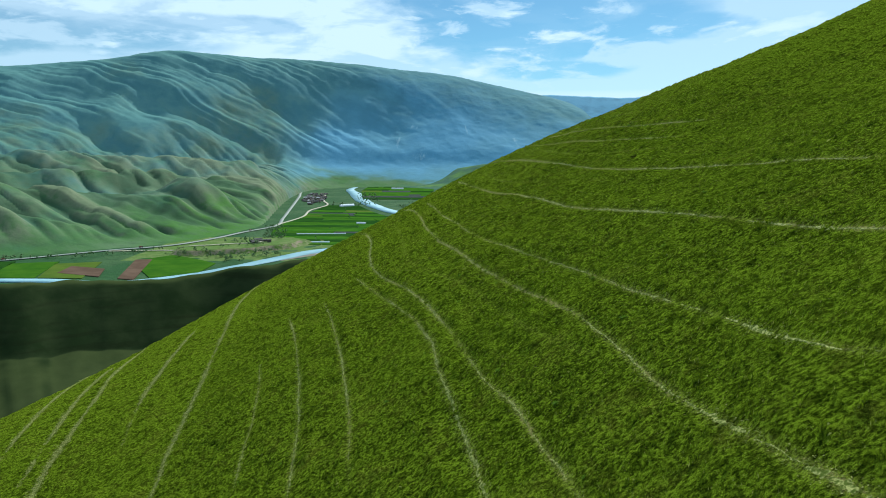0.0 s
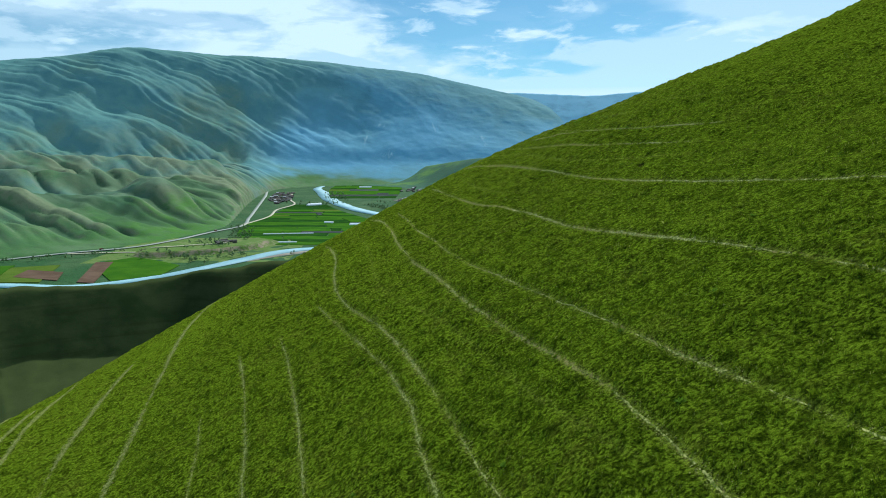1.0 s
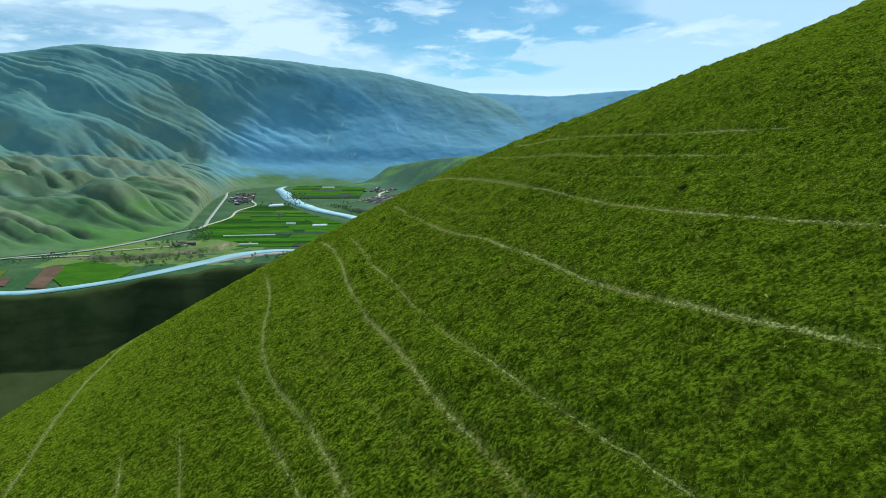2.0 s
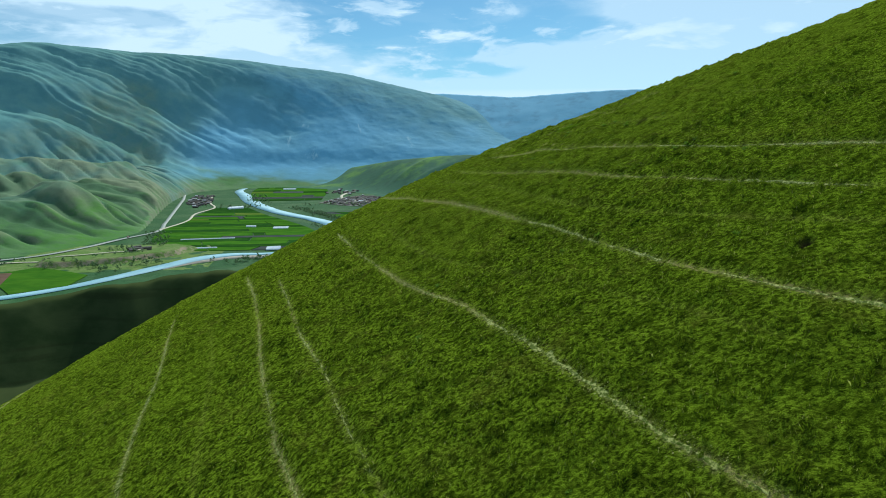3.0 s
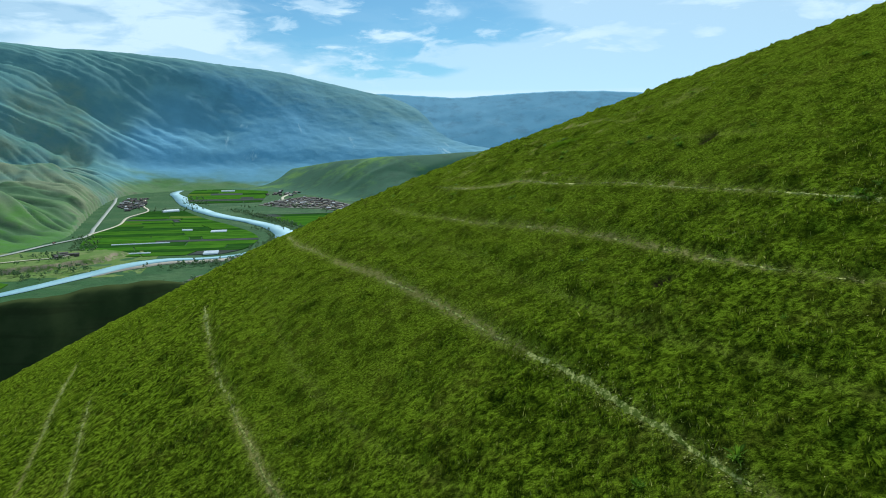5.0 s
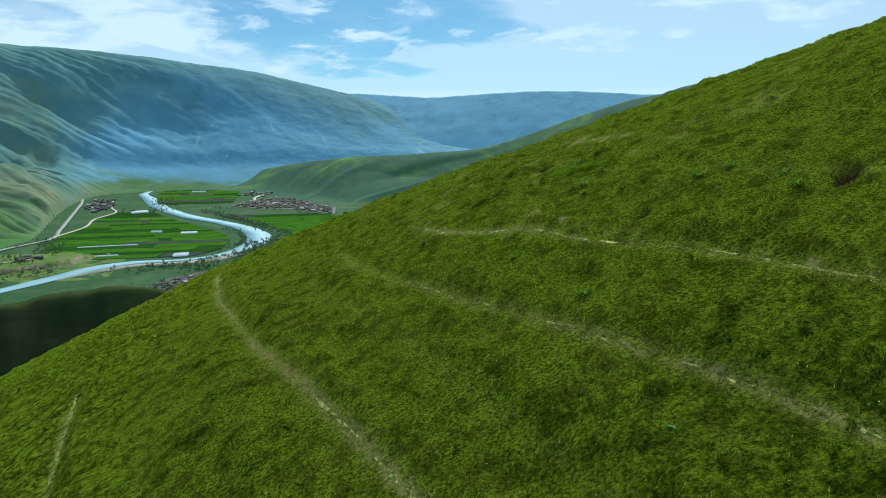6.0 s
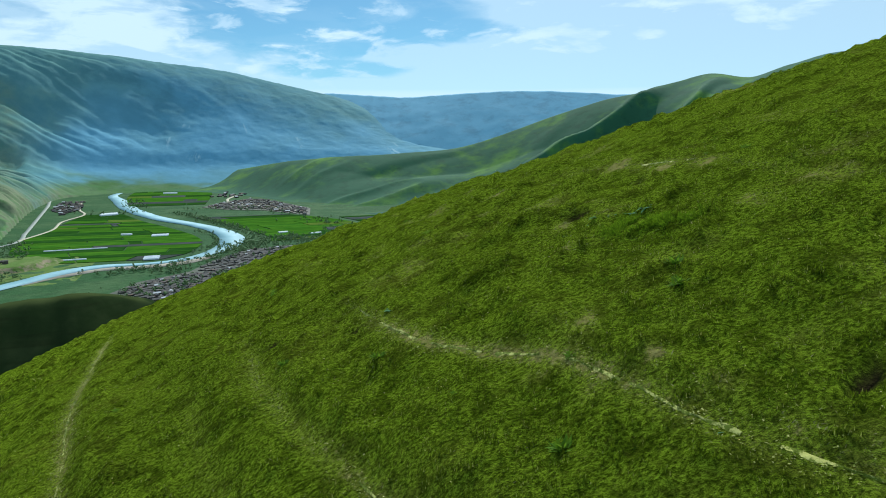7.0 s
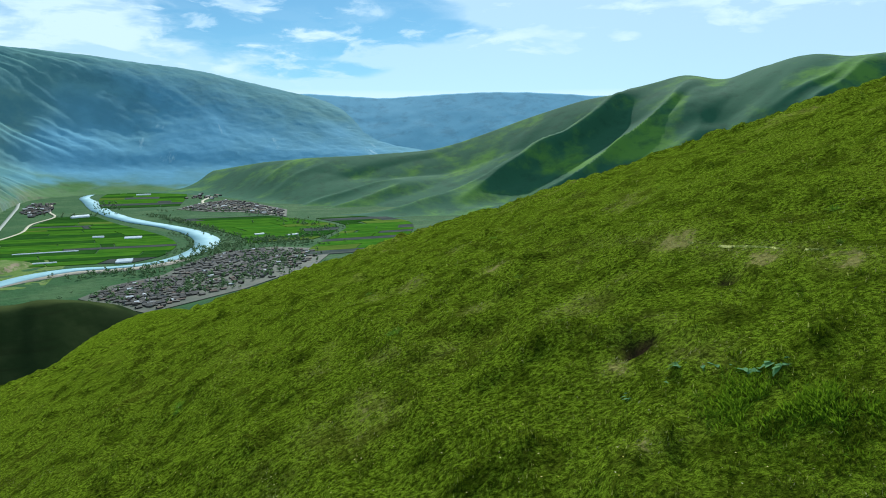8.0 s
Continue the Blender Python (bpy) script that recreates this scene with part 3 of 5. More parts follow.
def trail_wear(x, y):
    """How worn the turf is, and the small step that a trail cuts into the slope."""
    wear, step, band = np.zeros_like(x), np.zeros_like(x), np.zeros_like(x)
    for w, pts in TRAILS:
        line = spline(pts, 0.25)
        lx = line[:, 0] + 0.07 * fbm(line[:, 1] * 0.45, line[:, 0] * 0 + w * 31, 3, 5)
        order = np.argsort(line[:, 1])
        near = np.interp(y, line[order, 1], lx[order], left=1e4, right=1e4)
        slant = np.interp(y, line[order, 1], np.abs(np.gradient(lx, line[:, 1]))[order])
        off = (x - near) / np.sqrt(1 + slant**2)
        fade = smooth(0, 3, y - line[:, 1].min()) * smooth(0, 3, line[:, 1].max() - y)
        worn = 0.62 + 0.75 * fbm(y * 0.35 + w * 40, x * 0.15, 3, 11)
        width = 0.065 + 0.035 * w + 0.035 * smooth(41, 47, y) * smooth(2, 5, x)
        wear = np.maximum(wear, 0.95 * (0.3 + 0.7 * w) * fade * np.clip(worn + 0.25 * w, 0, 1) * np.exp(-((off / width) ** 2)))
        band = np.maximum(band, fade * np.exp(-((off / 0.3) ** 2)))
        step += fade * w * (-0.045 * np.exp(-((off / 0.17) ** 2)) + 0.045 * np.exp(-(((off - 0.36) / 0.25) ** 2)))
    patch = np.clip((fbm(x * 0.8 + 3, y * 0.8, 4, 13, 0.65) - 0.22) * 2.2, 0, 0.55) * smooth(46, 51, y) * smooth(8, 10.5, x)
    for bx, by, size in BARE:
        d = ((x - bx) / size) ** 2 + ((y - by) / (size * 1.3)) ** 2
        patch = np.maximum(patch, 1.05 * np.exp(-d) * np.clip(0.75 + 1.1 * fbm(x * 5, y * 5, 3, 14, 0.6), 0, 1.2))
    return np.maximum(wear, patch), step, band


def grazed_at(x, y):
    """Weight of short, fine, darker grazed turf, set where the camera comes closest."""
    return smooth(41, 47, y) * smooth(1, 5, x) * smooth(75, 60, y)


def hill_z(x, y):
    """Height of the turf with its lumps, treads and burrows, and how worn and dug it is."""
    z = hill_base(x, y)
    wear, step, band = trail_wear(x, y)
    lump = 0.10 * fbm(x * 0.30, y * 0.22, 4, 21) + 0.05 * fbm(x * 1.5, y * 1.1, 3, 31, 0.6) + 0.22 * np.clip(fbm(x * 2.8, y * 2.4, 3, 35, 0.6) - 0.16, 0, 1)
    # faint level treads that grazing leaves across the whole slope
    tread = 0.035 * np.sin((z + 0.9 * fbm(x * 0.16, y * 0.13, 4, 41)) * 2 * np.pi / 0.7) * np.clip(0.5 + fbm(x * 0.25, y * 0.12, 3, 43), 0, 1)
    hole = np.zeros_like(x)
    for bx, by, size in BURROWS:
        hole = np.maximum(hole, np.exp(-(((x - bx) / (size * 0.62)) ** 2 + ((y - by) / (size * 0.4)) ** 2) ** 2))
    return z + lump * (1 - 0.85 * band) + tread + step - 0.11 * hole, wear, hole


def graded(lo, a, b, hi, fine, grow):
    """Coordinates fine between a and b, growing coarser towards lo and hi."""
    mid = list(np.arange(a, b, fine))
    left, right, s = [], [], fine
    p = a
    while p > lo:
        s *= grow
        p -= s
        left.append(p)
    s, p = fine, mid[-1]
    while p < hi:
        s *= grow
        p += s
        right.append(p)
    return np.array(left[::-1] + mid + right)


def build_hillside():
    xs = graded(-430, -13, 22, 420, 0.11, 1.032)
    ys = graded(-420, 2, 66, 480, 0.11, 1.032)
    X, Y = np.meshgrid(xs, ys, indexing="ij")
    Z, wear, hole = hill_z(X, Y)
    Z = np.maximum(Z + BASE, -3)
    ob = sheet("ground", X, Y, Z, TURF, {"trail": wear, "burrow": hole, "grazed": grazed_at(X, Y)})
    tagged(ob, "steep grassy hillside crossed by pale worn animal trails", "hillside", kind="structure")


build_hillside()


def build_trails():
    """Broken strips of bare pale soil trodden into the turf."""
    rng = np.random.default_rng(3)
    for k, (w, pts) in enumerate(TRAILS):
        line = spline(pts, 0.09)
        if w < 0.5:
            continue
        far = smooth(-6, -22, line[:, 0])
        lx = line[:, 0] + 0.07 * fbm(line[:, 1] * 0.45, line[:, 0] * 0 + w * 31, 3, 5) + 0.018 * fbm(line[:, 1] * 2.2, line[:, 0] * 0 + k, 3, 6)
        ly = line[:, 1]
        worn = fbm(ly * 0.28 + k * 7.7, ly * 0, 2, 15) * 0.9 + fbm(ly * 1.7 + k * 3.1, ly * 0, 4, 16, 0.7) * 0.8
        half = (0.018 + 0.042 * w + 0.05 * far) * np.clip(1.1 * worn + 0.25 + 0.7 * w, 0, 1.5)
        half = half * smooth(0, 2.5, ly - ly.min()) * smooth(0, 2.5, ly.max() - ly)
        whole = half
        near = smooth(41, 45, ly) * smooth(2, 5, lx)
        half = half * (1 - 0.45 * near)
        dx, dy = np.gradient(lx), np.gradient(ly)
        n = np.hypot(dx, dy)
        nx, ny = dy / n, -dx / n
        rag = [0.85 + 1.3 * fbm(ly * 5.0 + s * 20, ly * 0 + k, 4, 18 + s, 0.7) for s in range(2)]
        cols = []
        for off, lift in ((-half * rag[0], -0.012), (half * 0, 0.016), (half * rag[1], -0.012)):
            x, y = lx + nx * off, ly + ny * off
            cols.append(np.stack([x, y, hill_z(x, y)[0] + BASE + lift + 0.05 * far], 1))
        G = np.stack(cols, 1)
        idx = np.arange(G.shape[0] * 3).reshape(-1, 3)
        quads = np.stack([idx[:-1, :-1], idx[:-1, 1:], idx[1:, 1:], idx[1:, :-1]], -1)
        keep = (half[:-1] > 0.016) & (half[1:] > 0.016) & (fbm(ly[:-1] * 3.1 + k * 2.3, ly[:-1] * 0, 3, 20, 0.65) > -0.42) & ((near[:-1] < 0.5) | (fbm(ly[:-1] * 2.2 + k * 5.3, ly[:-1] * 0, 3, 19, 0.65) > -0.25))
        quads = quads[keep].reshape(-1, 4)
        # crumbs of earth and straw beside and along the bare strip
        count = int(len(lx) * 22 * (0.5 + 0.5 * w))
        i = rng.integers(0, len(lx), count)
        i = i[rng.random(count) < np.clip(whole[i] / 0.06, 0, 1)]
        off = rng.normal(0, 1, len(i)) * (0.03 + 0.75 * whole[i])
        cx, cy = lx[i] + nx[i] * off + rng.normal(0, 0.03, len(i)), ly[i] + ny[i] * off + rng.normal(0, 0.03, len(i))
        cz = hill_z(cx, cy)[0] + BASE + rng.uniform(0.004, 0.02, len(i)) + 0.05 * far[i]
        size, spin = rng.uniform(0.005, 0.020, len(i)) * (1 + 2 * far[i]) * (1 - 0.25 * smooth(38, 44, cy)), rng.uniform(0, 2 * np.pi, len(i))
        crumbs = []
        for q, r in ((0.0, 1.0), (1.4, 0.6), (3.0, 1.1), (4.5, 0.7)):
            crumbs.append(np.stack([cx + size * r * np.cos(spin + q), cy + size * r * np.sin(spin + q), cz + size * 0.3 * np.cos(q)], 1))
        start = G.shape[0] * 3
        flakes = np.arange(len(i) * 4).reshape(-1, 4) + start
        G = np.concatenate([G.reshape(-1, 3), np.stack(crumbs, 1).reshape(-1, 3)])
        quads = np.concatenate([quads, flakes])
        tagged(mesh_object("trail", G, quads, SOIL), "narrow pale trodden animal trail across the grass", "trail", kind="structure")


build_trails()


# ---- the valley: floor, hills and mountains, each laid out round the hilltop ----
def polar(az0, az1, daz, radii):
    A = np.radians(np.arange(az0, az1 + daz / 2, daz))
    A, R = np.meshgrid(A, radii, indexing="ij")
    return A, R, R * np.sin(A), R * np.cos(A)


def build_floor():
    A, R, X, Y = polar(-180, 180, 1.5, np.geomspace(150, 4950, 60))
    Z = 0.4 * fbm(X / 300, Y / 300, 3, 61) * smooth(400, 900, R) - 1.2
    tagged(sheet("valley_ground", X[::-1], Y[::-1], Z, FLOOR), "flat green valley floor with rough pasture", "valley floor", kind="structure")


def build_shady_hill():
    A, R, X, Y = polar(-62, 18, 0.22, np.concatenate([np.linspace(160, 340, 50), np.linspace(342, 440, 90), np.linspace(443, 900, 60)]))
    az = np.degrees(A)
    crest = curve(az, ((-62, 138), (-45, 150), (-34, 157), (-23, 154), (-18, 157), (-12, 163), (-8, 162), (-4.3, 153), (0, 132), (6, 90), (18, 20)))
    crest = crest + 1.5 * fbm(az * 0.35, az * 0, 3, 71)
    rc = 418 - 8 * np.cos(A * 3) + 8 * fbm(az * 0.2, az * 0, 2, 77)
    front = rc - R
    face = crest - 0.68 * np.sqrt(np.maximum(front, 0) ** 2 + 40) + 4.3
    apron = crest - 27 - 0.19 * (front - 42) + 1.4 * fbm(X / 25, Y / 25, 3, 73)
    back = crest - 0.55 * np.maximum(-front - 8, 0) * smooth(0, 70, -front) - 0.12 * np.maximum(-front, 0)
    Z = np.where(front > 0, np.maximum(face, apron), back) + 0.25 * fbm(X / 14, Y / 14, 3, 75)
    Z = np.maximum(Z, -3)
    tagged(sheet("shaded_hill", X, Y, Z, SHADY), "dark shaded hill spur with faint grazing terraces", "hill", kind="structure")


def eroded(X, Y, gx, gy, wave, depth, octaves, seed, turn=0.0):
    """Branching gullies that follow the slope (gx, gy): a height to add to it."""
    total = np.zeros_like(X)
    c, s = np.cos(turn), np.sin(turn)
    sx, sy = c * gx - s * gy, s * gx + c * gy
    for k in range(octaves):
        px, py = X / wave, Y / wave
        ix, iy = np.floor(px), np.floor(py)
        n = np.hypot(sx, sy) + 1e-4
        # across the slope
        ax, ay = -sy / n, sx / n
        steep = np.clip(n * 2.6, 0, 1)
        acc, der, weight = 0.0, 0.0, 0.0
        for i in (-1, 0, 1, 2):
            for j in (-1, 0, 1, 2):
                cx = ix + i + 0.5 * lattice(ix + i, iy + j, seed + 2 * k) - 0.25
                cy = iy + j + 0.5 * lattice(ix + i, iy + j, seed + 2 * k + 1) - 0.25
                dx, dy = px - cx, py - cy
                w = np.exp(-2.2 * (dx * dx + dy * dy))
                m = 2 * np.pi * (dx * ax + dy * ay) * 0.85
                acc, der, weight = acc + np.cos(m) * w, der - np.sin(m) * w, weight + w
        acc, der = acc / weight, der / weight
        total = total + depth * steep * acc
        sx, sy = sx + depth / wave * 5.3 * steep * der * ax, sy + depth / wave * 5.3 * steep * der * ay
        wave, depth = wave * 0.5, depth * 0.52
    return total


def slope_of(A, R, Z):
    """The slope of a sheet laid out in rings, along x and y."""
    zr = np.gradient(Z, axis=1) / np.gradient(R, axis=1)
    za = np.gradient(Z, axis=0) / (np.gradient(A, axis=0) * R)
    return zr * np.sin(A) + za * np.cos(A), zr * np.cos(A) - za * np.sin(A)


# foothill crests, fitted to the view: bearing in degrees, distance and height in metres
SPURS = (
    ((-36, 1720, 95), (-33.7, 1700, 87), (-31.7, 1680, 77), (-29.6, 1640, 12)),
    ((-36, 2050, 136), (-33.7, 2050, 132), (-31.7, 2050, 123), (-28.8, 2040, 115)),
    ((-28.8, 2040, 112), (-28.5, 1760, 16)),
    ((-28.7, 2100, 115), (-22.8, 2020, 81)),
    ((-21.1, 2200, 115), (-15, 2060, 85), (-14, 1930, 25)),
    ((-24.9, 2600, 134), (-16.8, 2600, 107), (-11, 2480, 64)),
    ((-16.8, 3000, 142), (-12.2, 3000, 163), (-9.6, 2900, 79)),
    ((-36.4, 2500, 175), (-33.7, 2500, 164), (-29.5, 2500, 149), (-24.9, 2600, 134)),
    ((-36, 3000, 215), (-30.2, 3000, 196), (-22.4, 3000, 165), (-16.8, 3000, 142)),
)


def spur_height(X, Y, slope=0.46):
    """Rounded ridges along the crests above."""
    Z = np.full_like(X, -50.0)
    for line in SPURS:
        pts = [(r * math.sin(radians(a)), r * math.cos(radians(a)), z) for a, r, z in line]
        for (x0, y0, z0), (x1, y1, z1) in zip(pts[:-1], pts[1:]):
            dx, dy = x1 - x0, y1 - y0
            t = np.clip(((X - x0) * dx + (Y - y0) * dy) / (dx * dx + dy * dy), 0, 1)
            d = np.hypot(X - x0 - t * dx, Y - y0 - t * dy)
            Z = np.maximum(Z, z0 + (z1 - z0) * t - slope * (np.sqrt(d * d + 900) - 30))
    return Z


def mountain_height(A, R, X, Y):
    az = np.degrees(A)
    foot = curve(az, ((-75, 1480), (-45, 1540), (-34, 1580), (-27, 1605), (-23, 1630), (-19.6, 1710), (-17, 1820), (-15.2, 2000), (-14.4, 2300), (-13.2, 2800), (-12, 3150), (-9.5, 3380), (-6, 3450), (2, 3450), (12, 3450), (30, 3500)))
    top = curve(az, ((-75, 4350), (-45, 4400), (-34, 4420), (-22, 4500), (-10, 4620), (0, 4740), (10, 4790), (30, 4800)))
    sky = curve(az, ((-75, 150), (-45, 130), (-38, 128), (-34, 125), (-30.5, 118), (-26.5, 111), (-22.6, 96), (-18.3, 103), (-9, 114), (-4, 125), (0.3, 135),
                     (5.7, 158), (9.6, 174), (11, 183), (14, 206), (18, 236), (30, 280)))
    crest = BASE + (251 - sky) / 1160 * top * np.cos(A)
    crest = crest + 7 * fbm(az * 0.6, az * 0, 4, 81)
    wall = curve(az, ((-75, 3300), (-45, 3350), (-30, 3420), (-20, 3560), (-14, 3700), (-8, 3770), (-3, 3790), (4, 3820), (12, 3860), (30, 3900)))
    s = np.clip((R - wall) / (top - wall), 0, None)
    f = np.clip((R - foot) / (wall - foot), 0, None)
    west = smooth(-9, -15, az)
    low = (34 * smooth(0, 0.22, f) + 85 * np.clip(f, 0, 1.2)) * west + (1 - west) * 105 * np.clip(f, 0, 1.3) ** 1.25
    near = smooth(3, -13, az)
    rise = 0.3 * np.clip(s, 0, 1) + 0.7 * smooth(-0.1, 1.12, s)
    first, last = 0.7 * smooth(-0.1, 1.12, 0.0), 0.3 + 0.7 * smooth(-0.1, 1.12, 1.0)
    base = np.where(s <= 1, low + (crest - low) * np.clip((rise - first) / (last - first), 0, 1), crest - 0.5 * (R - top))
    # rounded spurs that come down slantwise, parted by sharp gullies
    u, v = X * 0.80 + Y * 0.6, -X * 0.6 + Y * 0.80
    wob = 190 * fbm(X / 600, Y / 600, 3, 85)
    env = smooth(0, 0.35, s) * smooth(1.0, 0.72, s)
    side = A * 4100 + (600 + 600 * smooth(2, -18, az)) * s + 0.7 * wob + 60 * fbm(X / 300, Y / 300, 2, 88)
    base = base + env * (115 * (0.5 - ridged(side / 560 + 0.4, s * 0.9 + 3, 2, 87, 0.4)) + 45 * fbm(X / 420, Y / 420, 2, 86)) * (0.15 + 0.85 * near)
    # spurs and hollows of the foothills
    p, q = X * 0.55 + Y * 0.835, -X * 0.835 + Y * 0.55
    fe = smooth(0.01, 0.09, f) * smooth(0.3, 0.0, s) * west
    rough = 16 * fbm(X / 260, Y / 260, 2, 92) + 22 * (0.45 - ridged((u + wob) / 400, v / 1500, 2, 94, 0.4))
    hills = (spur_height(X + 0.25 * wob, Y - 0.2 * wob) + rough) * smooth(0, 0.11, f)
    edge = curve(R, ((1500, -14), (1820, -14), (2000, -14.6), (2300, -14.0), (2800, -12.9), (3150, -11.7), (3400, -9.2), (4900, -6)))
    hills = hills * smooth(-20, 240, np.radians(edge - az) * R)
    base = np.where(west > 0, base + west * smooth(0.45, 0.0, s) * (np.maximum(base, hills) - base), base)
    base = np.where(f <= 0, -4.0, np.maximum(base, 0))
    kernel = np.exp(-0.5 * (np.arange(-9, 10) / 4.0) ** 2)
    kernel /= kernel.sum()
    for axis in (0, 1):
        pad = [(0, 0), (0, 0)]
        pad[axis] = (9, 9)
        rows = np.pad(base, pad, mode="edge")
        n = base.shape[axis]
        base = sum(k * np.take(rows, np.arange(i, i + n), axis=axis) for i, k in enumerate(kernel))
    gx, gy = slope_of(A, R, base)
    strong = smooth(0.02, 0.3, s) * smooth(1.0, 0.85, s)
    cuts = 36 * (0.5 - ridged(side / 150, s * 1.1 + 1, 3, 211, 0.5)) + 0.25 * eroded(X, Y, gx, gy, 250.0, 18.0, 3, 215, -0.5)
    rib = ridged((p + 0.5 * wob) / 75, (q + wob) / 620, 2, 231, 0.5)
    soft = 30 * (0.5 - rib) + eroded(X, Y, 1.5 * gx, 1.5 * gy, 125.0, 7.0, 2, 235, -0.35)
    base = base + cuts * strong * (0.15 + 0.85 * near) + soft * fe
    plain = 0.5 * fbm(X / 260, Y / 180, 5, 82, 0.6)
    # grass cover, thinned with distance so the painted haze blue shows
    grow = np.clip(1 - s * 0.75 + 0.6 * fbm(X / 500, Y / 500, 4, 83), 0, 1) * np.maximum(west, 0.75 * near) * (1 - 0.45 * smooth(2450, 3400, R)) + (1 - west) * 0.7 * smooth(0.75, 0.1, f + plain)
    # where the lower slopes take the painted haze
    haze_low = (1 - west) * smooth(0.75, 0.1, s + 0.35 * fbm(X / 300, Y / 300, 4, 84)) * smooth(0.2, 0.9, f + plain)
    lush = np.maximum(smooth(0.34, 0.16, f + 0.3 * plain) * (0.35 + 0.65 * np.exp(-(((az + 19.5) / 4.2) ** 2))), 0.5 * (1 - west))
    return np.where(f <= 0, -4.0, np.maximum(base, -4)), grow, haze_low, lush, near * smooth(2, -10, az), rib * fe, (1 - rib) * fe


def build_mountains():
    A, R, X, Y = polar(-75, 30, 0.165, np.concatenate([np.linspace(1380, 3540, 270), np.linspace(3547, 4850, 190)]))
    Z, grow, haze_low, lush, near, gully, rib = mountain_height(A, R, X, Y)
    Z = Z + 5 * fbm(X / 70, Y / 70, 4, 89, 0.6) * np.clip(Z / 120, 0, 1)
    cut = 270
    for name, cols, label, kind in (("foothills", slice(0, cut + 1), "pale green eroded foothills with dry gullies", "foothills"),
                                    ("mountain", slice(cut, None), "long hazy blue mountain with gullied slopes", "mountain")):
        ob = sheet(name, X[:, cols], Y[:, cols], Z[:, cols], ROCKY, {"growth_less_haze": grow[:, cols], "foot_haze": haze_low[:, cols], "lush": lush[:, cols], "near": near[:, cols], "gully": gully[:, cols], "rib": rib[:, cols]})
        tagged(ob, label, kind, kind="structure")


def build_green_hills():
    A, R, X, Y = polar(-9, 75, 0.2, np.linspace(1750, 4300, 220))
    az = np.degrees(A)
    foot = curve(az, ((-9, 3500), (-2, 3330), (0, 3230), (4, 2850), (8, 2450), (14, 2150), (22, 2050), (35, 1900), (75, 1800)))
    top = curve(az, ((-9, 4200), (-2, 4050), (0, 3900), (4, 3500), (8, 3200), (14, 3100), (22, 3200), (35, 3200), (75, 3000)))
    sky = curve(az, ((-9, 315), (-2, 308), (0, 305), (2, 298), (5, 287), (9, 279), (15, 271), (20.5, 258), (24, 234), (28, 205), (31.5, 182), (35, 166), (37.4, 150), (39.6, 138),
                     (42.6, 145), (45.2, 125), (48.5, 105), (51, 108), (54, 100), (60, 95), (75, 90)))
    crest = BASE + 4 + (251 - sky) / 1160 * (top - 45) * np.cos(A - 0.357)
    crest = crest * smooth(-8, 0, az)
    s = np.clip((R - foot) / (top - foot), 0, None)
    z = np.where(s <= 1, crest * smooth(0, 1.25, s * 1.12) / smooth(0, 1.25, 1.12), crest - 0.4 * (R - top))
    wob = 90 * fbm(X / 500, Y / 500, 3, 95)
    env = np.clip(s * 4, 0, 1) * np.clip((1.02 - s) * 4, 0, 1)
    u, v = X * 0.28 - Y * 0.96, X * 0.96 + Y * 0.28
    z = z + env * smooth(2, 15, az) * (130 * (ridged((u + wob) / 300, (v - wob) / 1700, 2, 97, 0.4) - 0.6) + 18 * fbm((u - wob) / 150, (v + wob) / 700, 2, 99)) * np.clip(crest / 250, 0.3, 1)
    z = np.where(R < foot, -4.0, np.maximum(z, -4))
    tagged(sheet("green_hills", X, Y, z, GREENHILL), "rounded green hills with soft folds", "hills", kind="structure")


def build_far_ridge():
    A, R, X, Y = polar(2, 60, 0.2, np.linspace(3900, 4930, 60))
    az = np.degrees(A)
    sky = curve(az, ((2, 200), (7, 172), (9, 169), (12, 172), (15, 176), (18, 173), (23, 167), (28, 167), (33, 172), (40, 175), (60, 180)))
    crest = BASE + (251 - sky) / 1160 * 4840 * np.cos(A - 0.357) + 5 * fbm(az * 0.8, az * 0, 4, 101)
    s = (R - 3900) / 980
    Z = np.where(s <= 1, crest * np.clip(s, 0, 1) ** 0.8, crest - (R - 4880) * 0.8) + 12 * fbm(X / 260, Y / 260, 3, 103) * np.clip(s * 2, 0, 1) * np.clip((1 - s) * 3, 0, 1)
    tagged(sheet("far_ridge_backdrop", X, Y, Z, FARHAZE), "distant hazy blue mountain ridge on the horizon", "mountain ridge", kind="structure")


build_floor()
build_shady_hill()
build_mountains()
build_green_hills()
build_far_ridge()


# ---- river, roads and fields ----
def bluff_z(x, y):
    """Height of the flat-topped bluff between the road and the river."""
    dx, dy = np.asarray(x, float) + 440.0, np.asarray(y, float) - 1440.0
    a, b = (dx * 0.82 + dy * 0.57) / 150, (-dx * 0.57 + dy * 0.82) / 72
    r = np.sqrt(a * a + b * b) + 0.16 * fbm(dx / 45, dy / 45, 4, 113, 0.6)
    return 11.0 * smooth(1.06, 0.84, r)


def build_bluff():
    X, Y = np.meshgrid(np.arange(-640, -240, 4.0), np.arange(1280, 1610, 4.0), indexing="ij")
    Z = bluff_z(X, Y) + 0.5 * fbm(X / 30, Y / 30, 3, 115) - 1.0
    tagged(sheet("river_bluff", X, Y, Z, BLUFF), "flat-topped grassy bluff with bare earth sides above the river", "bluff", kind="structure")


build_bluff()


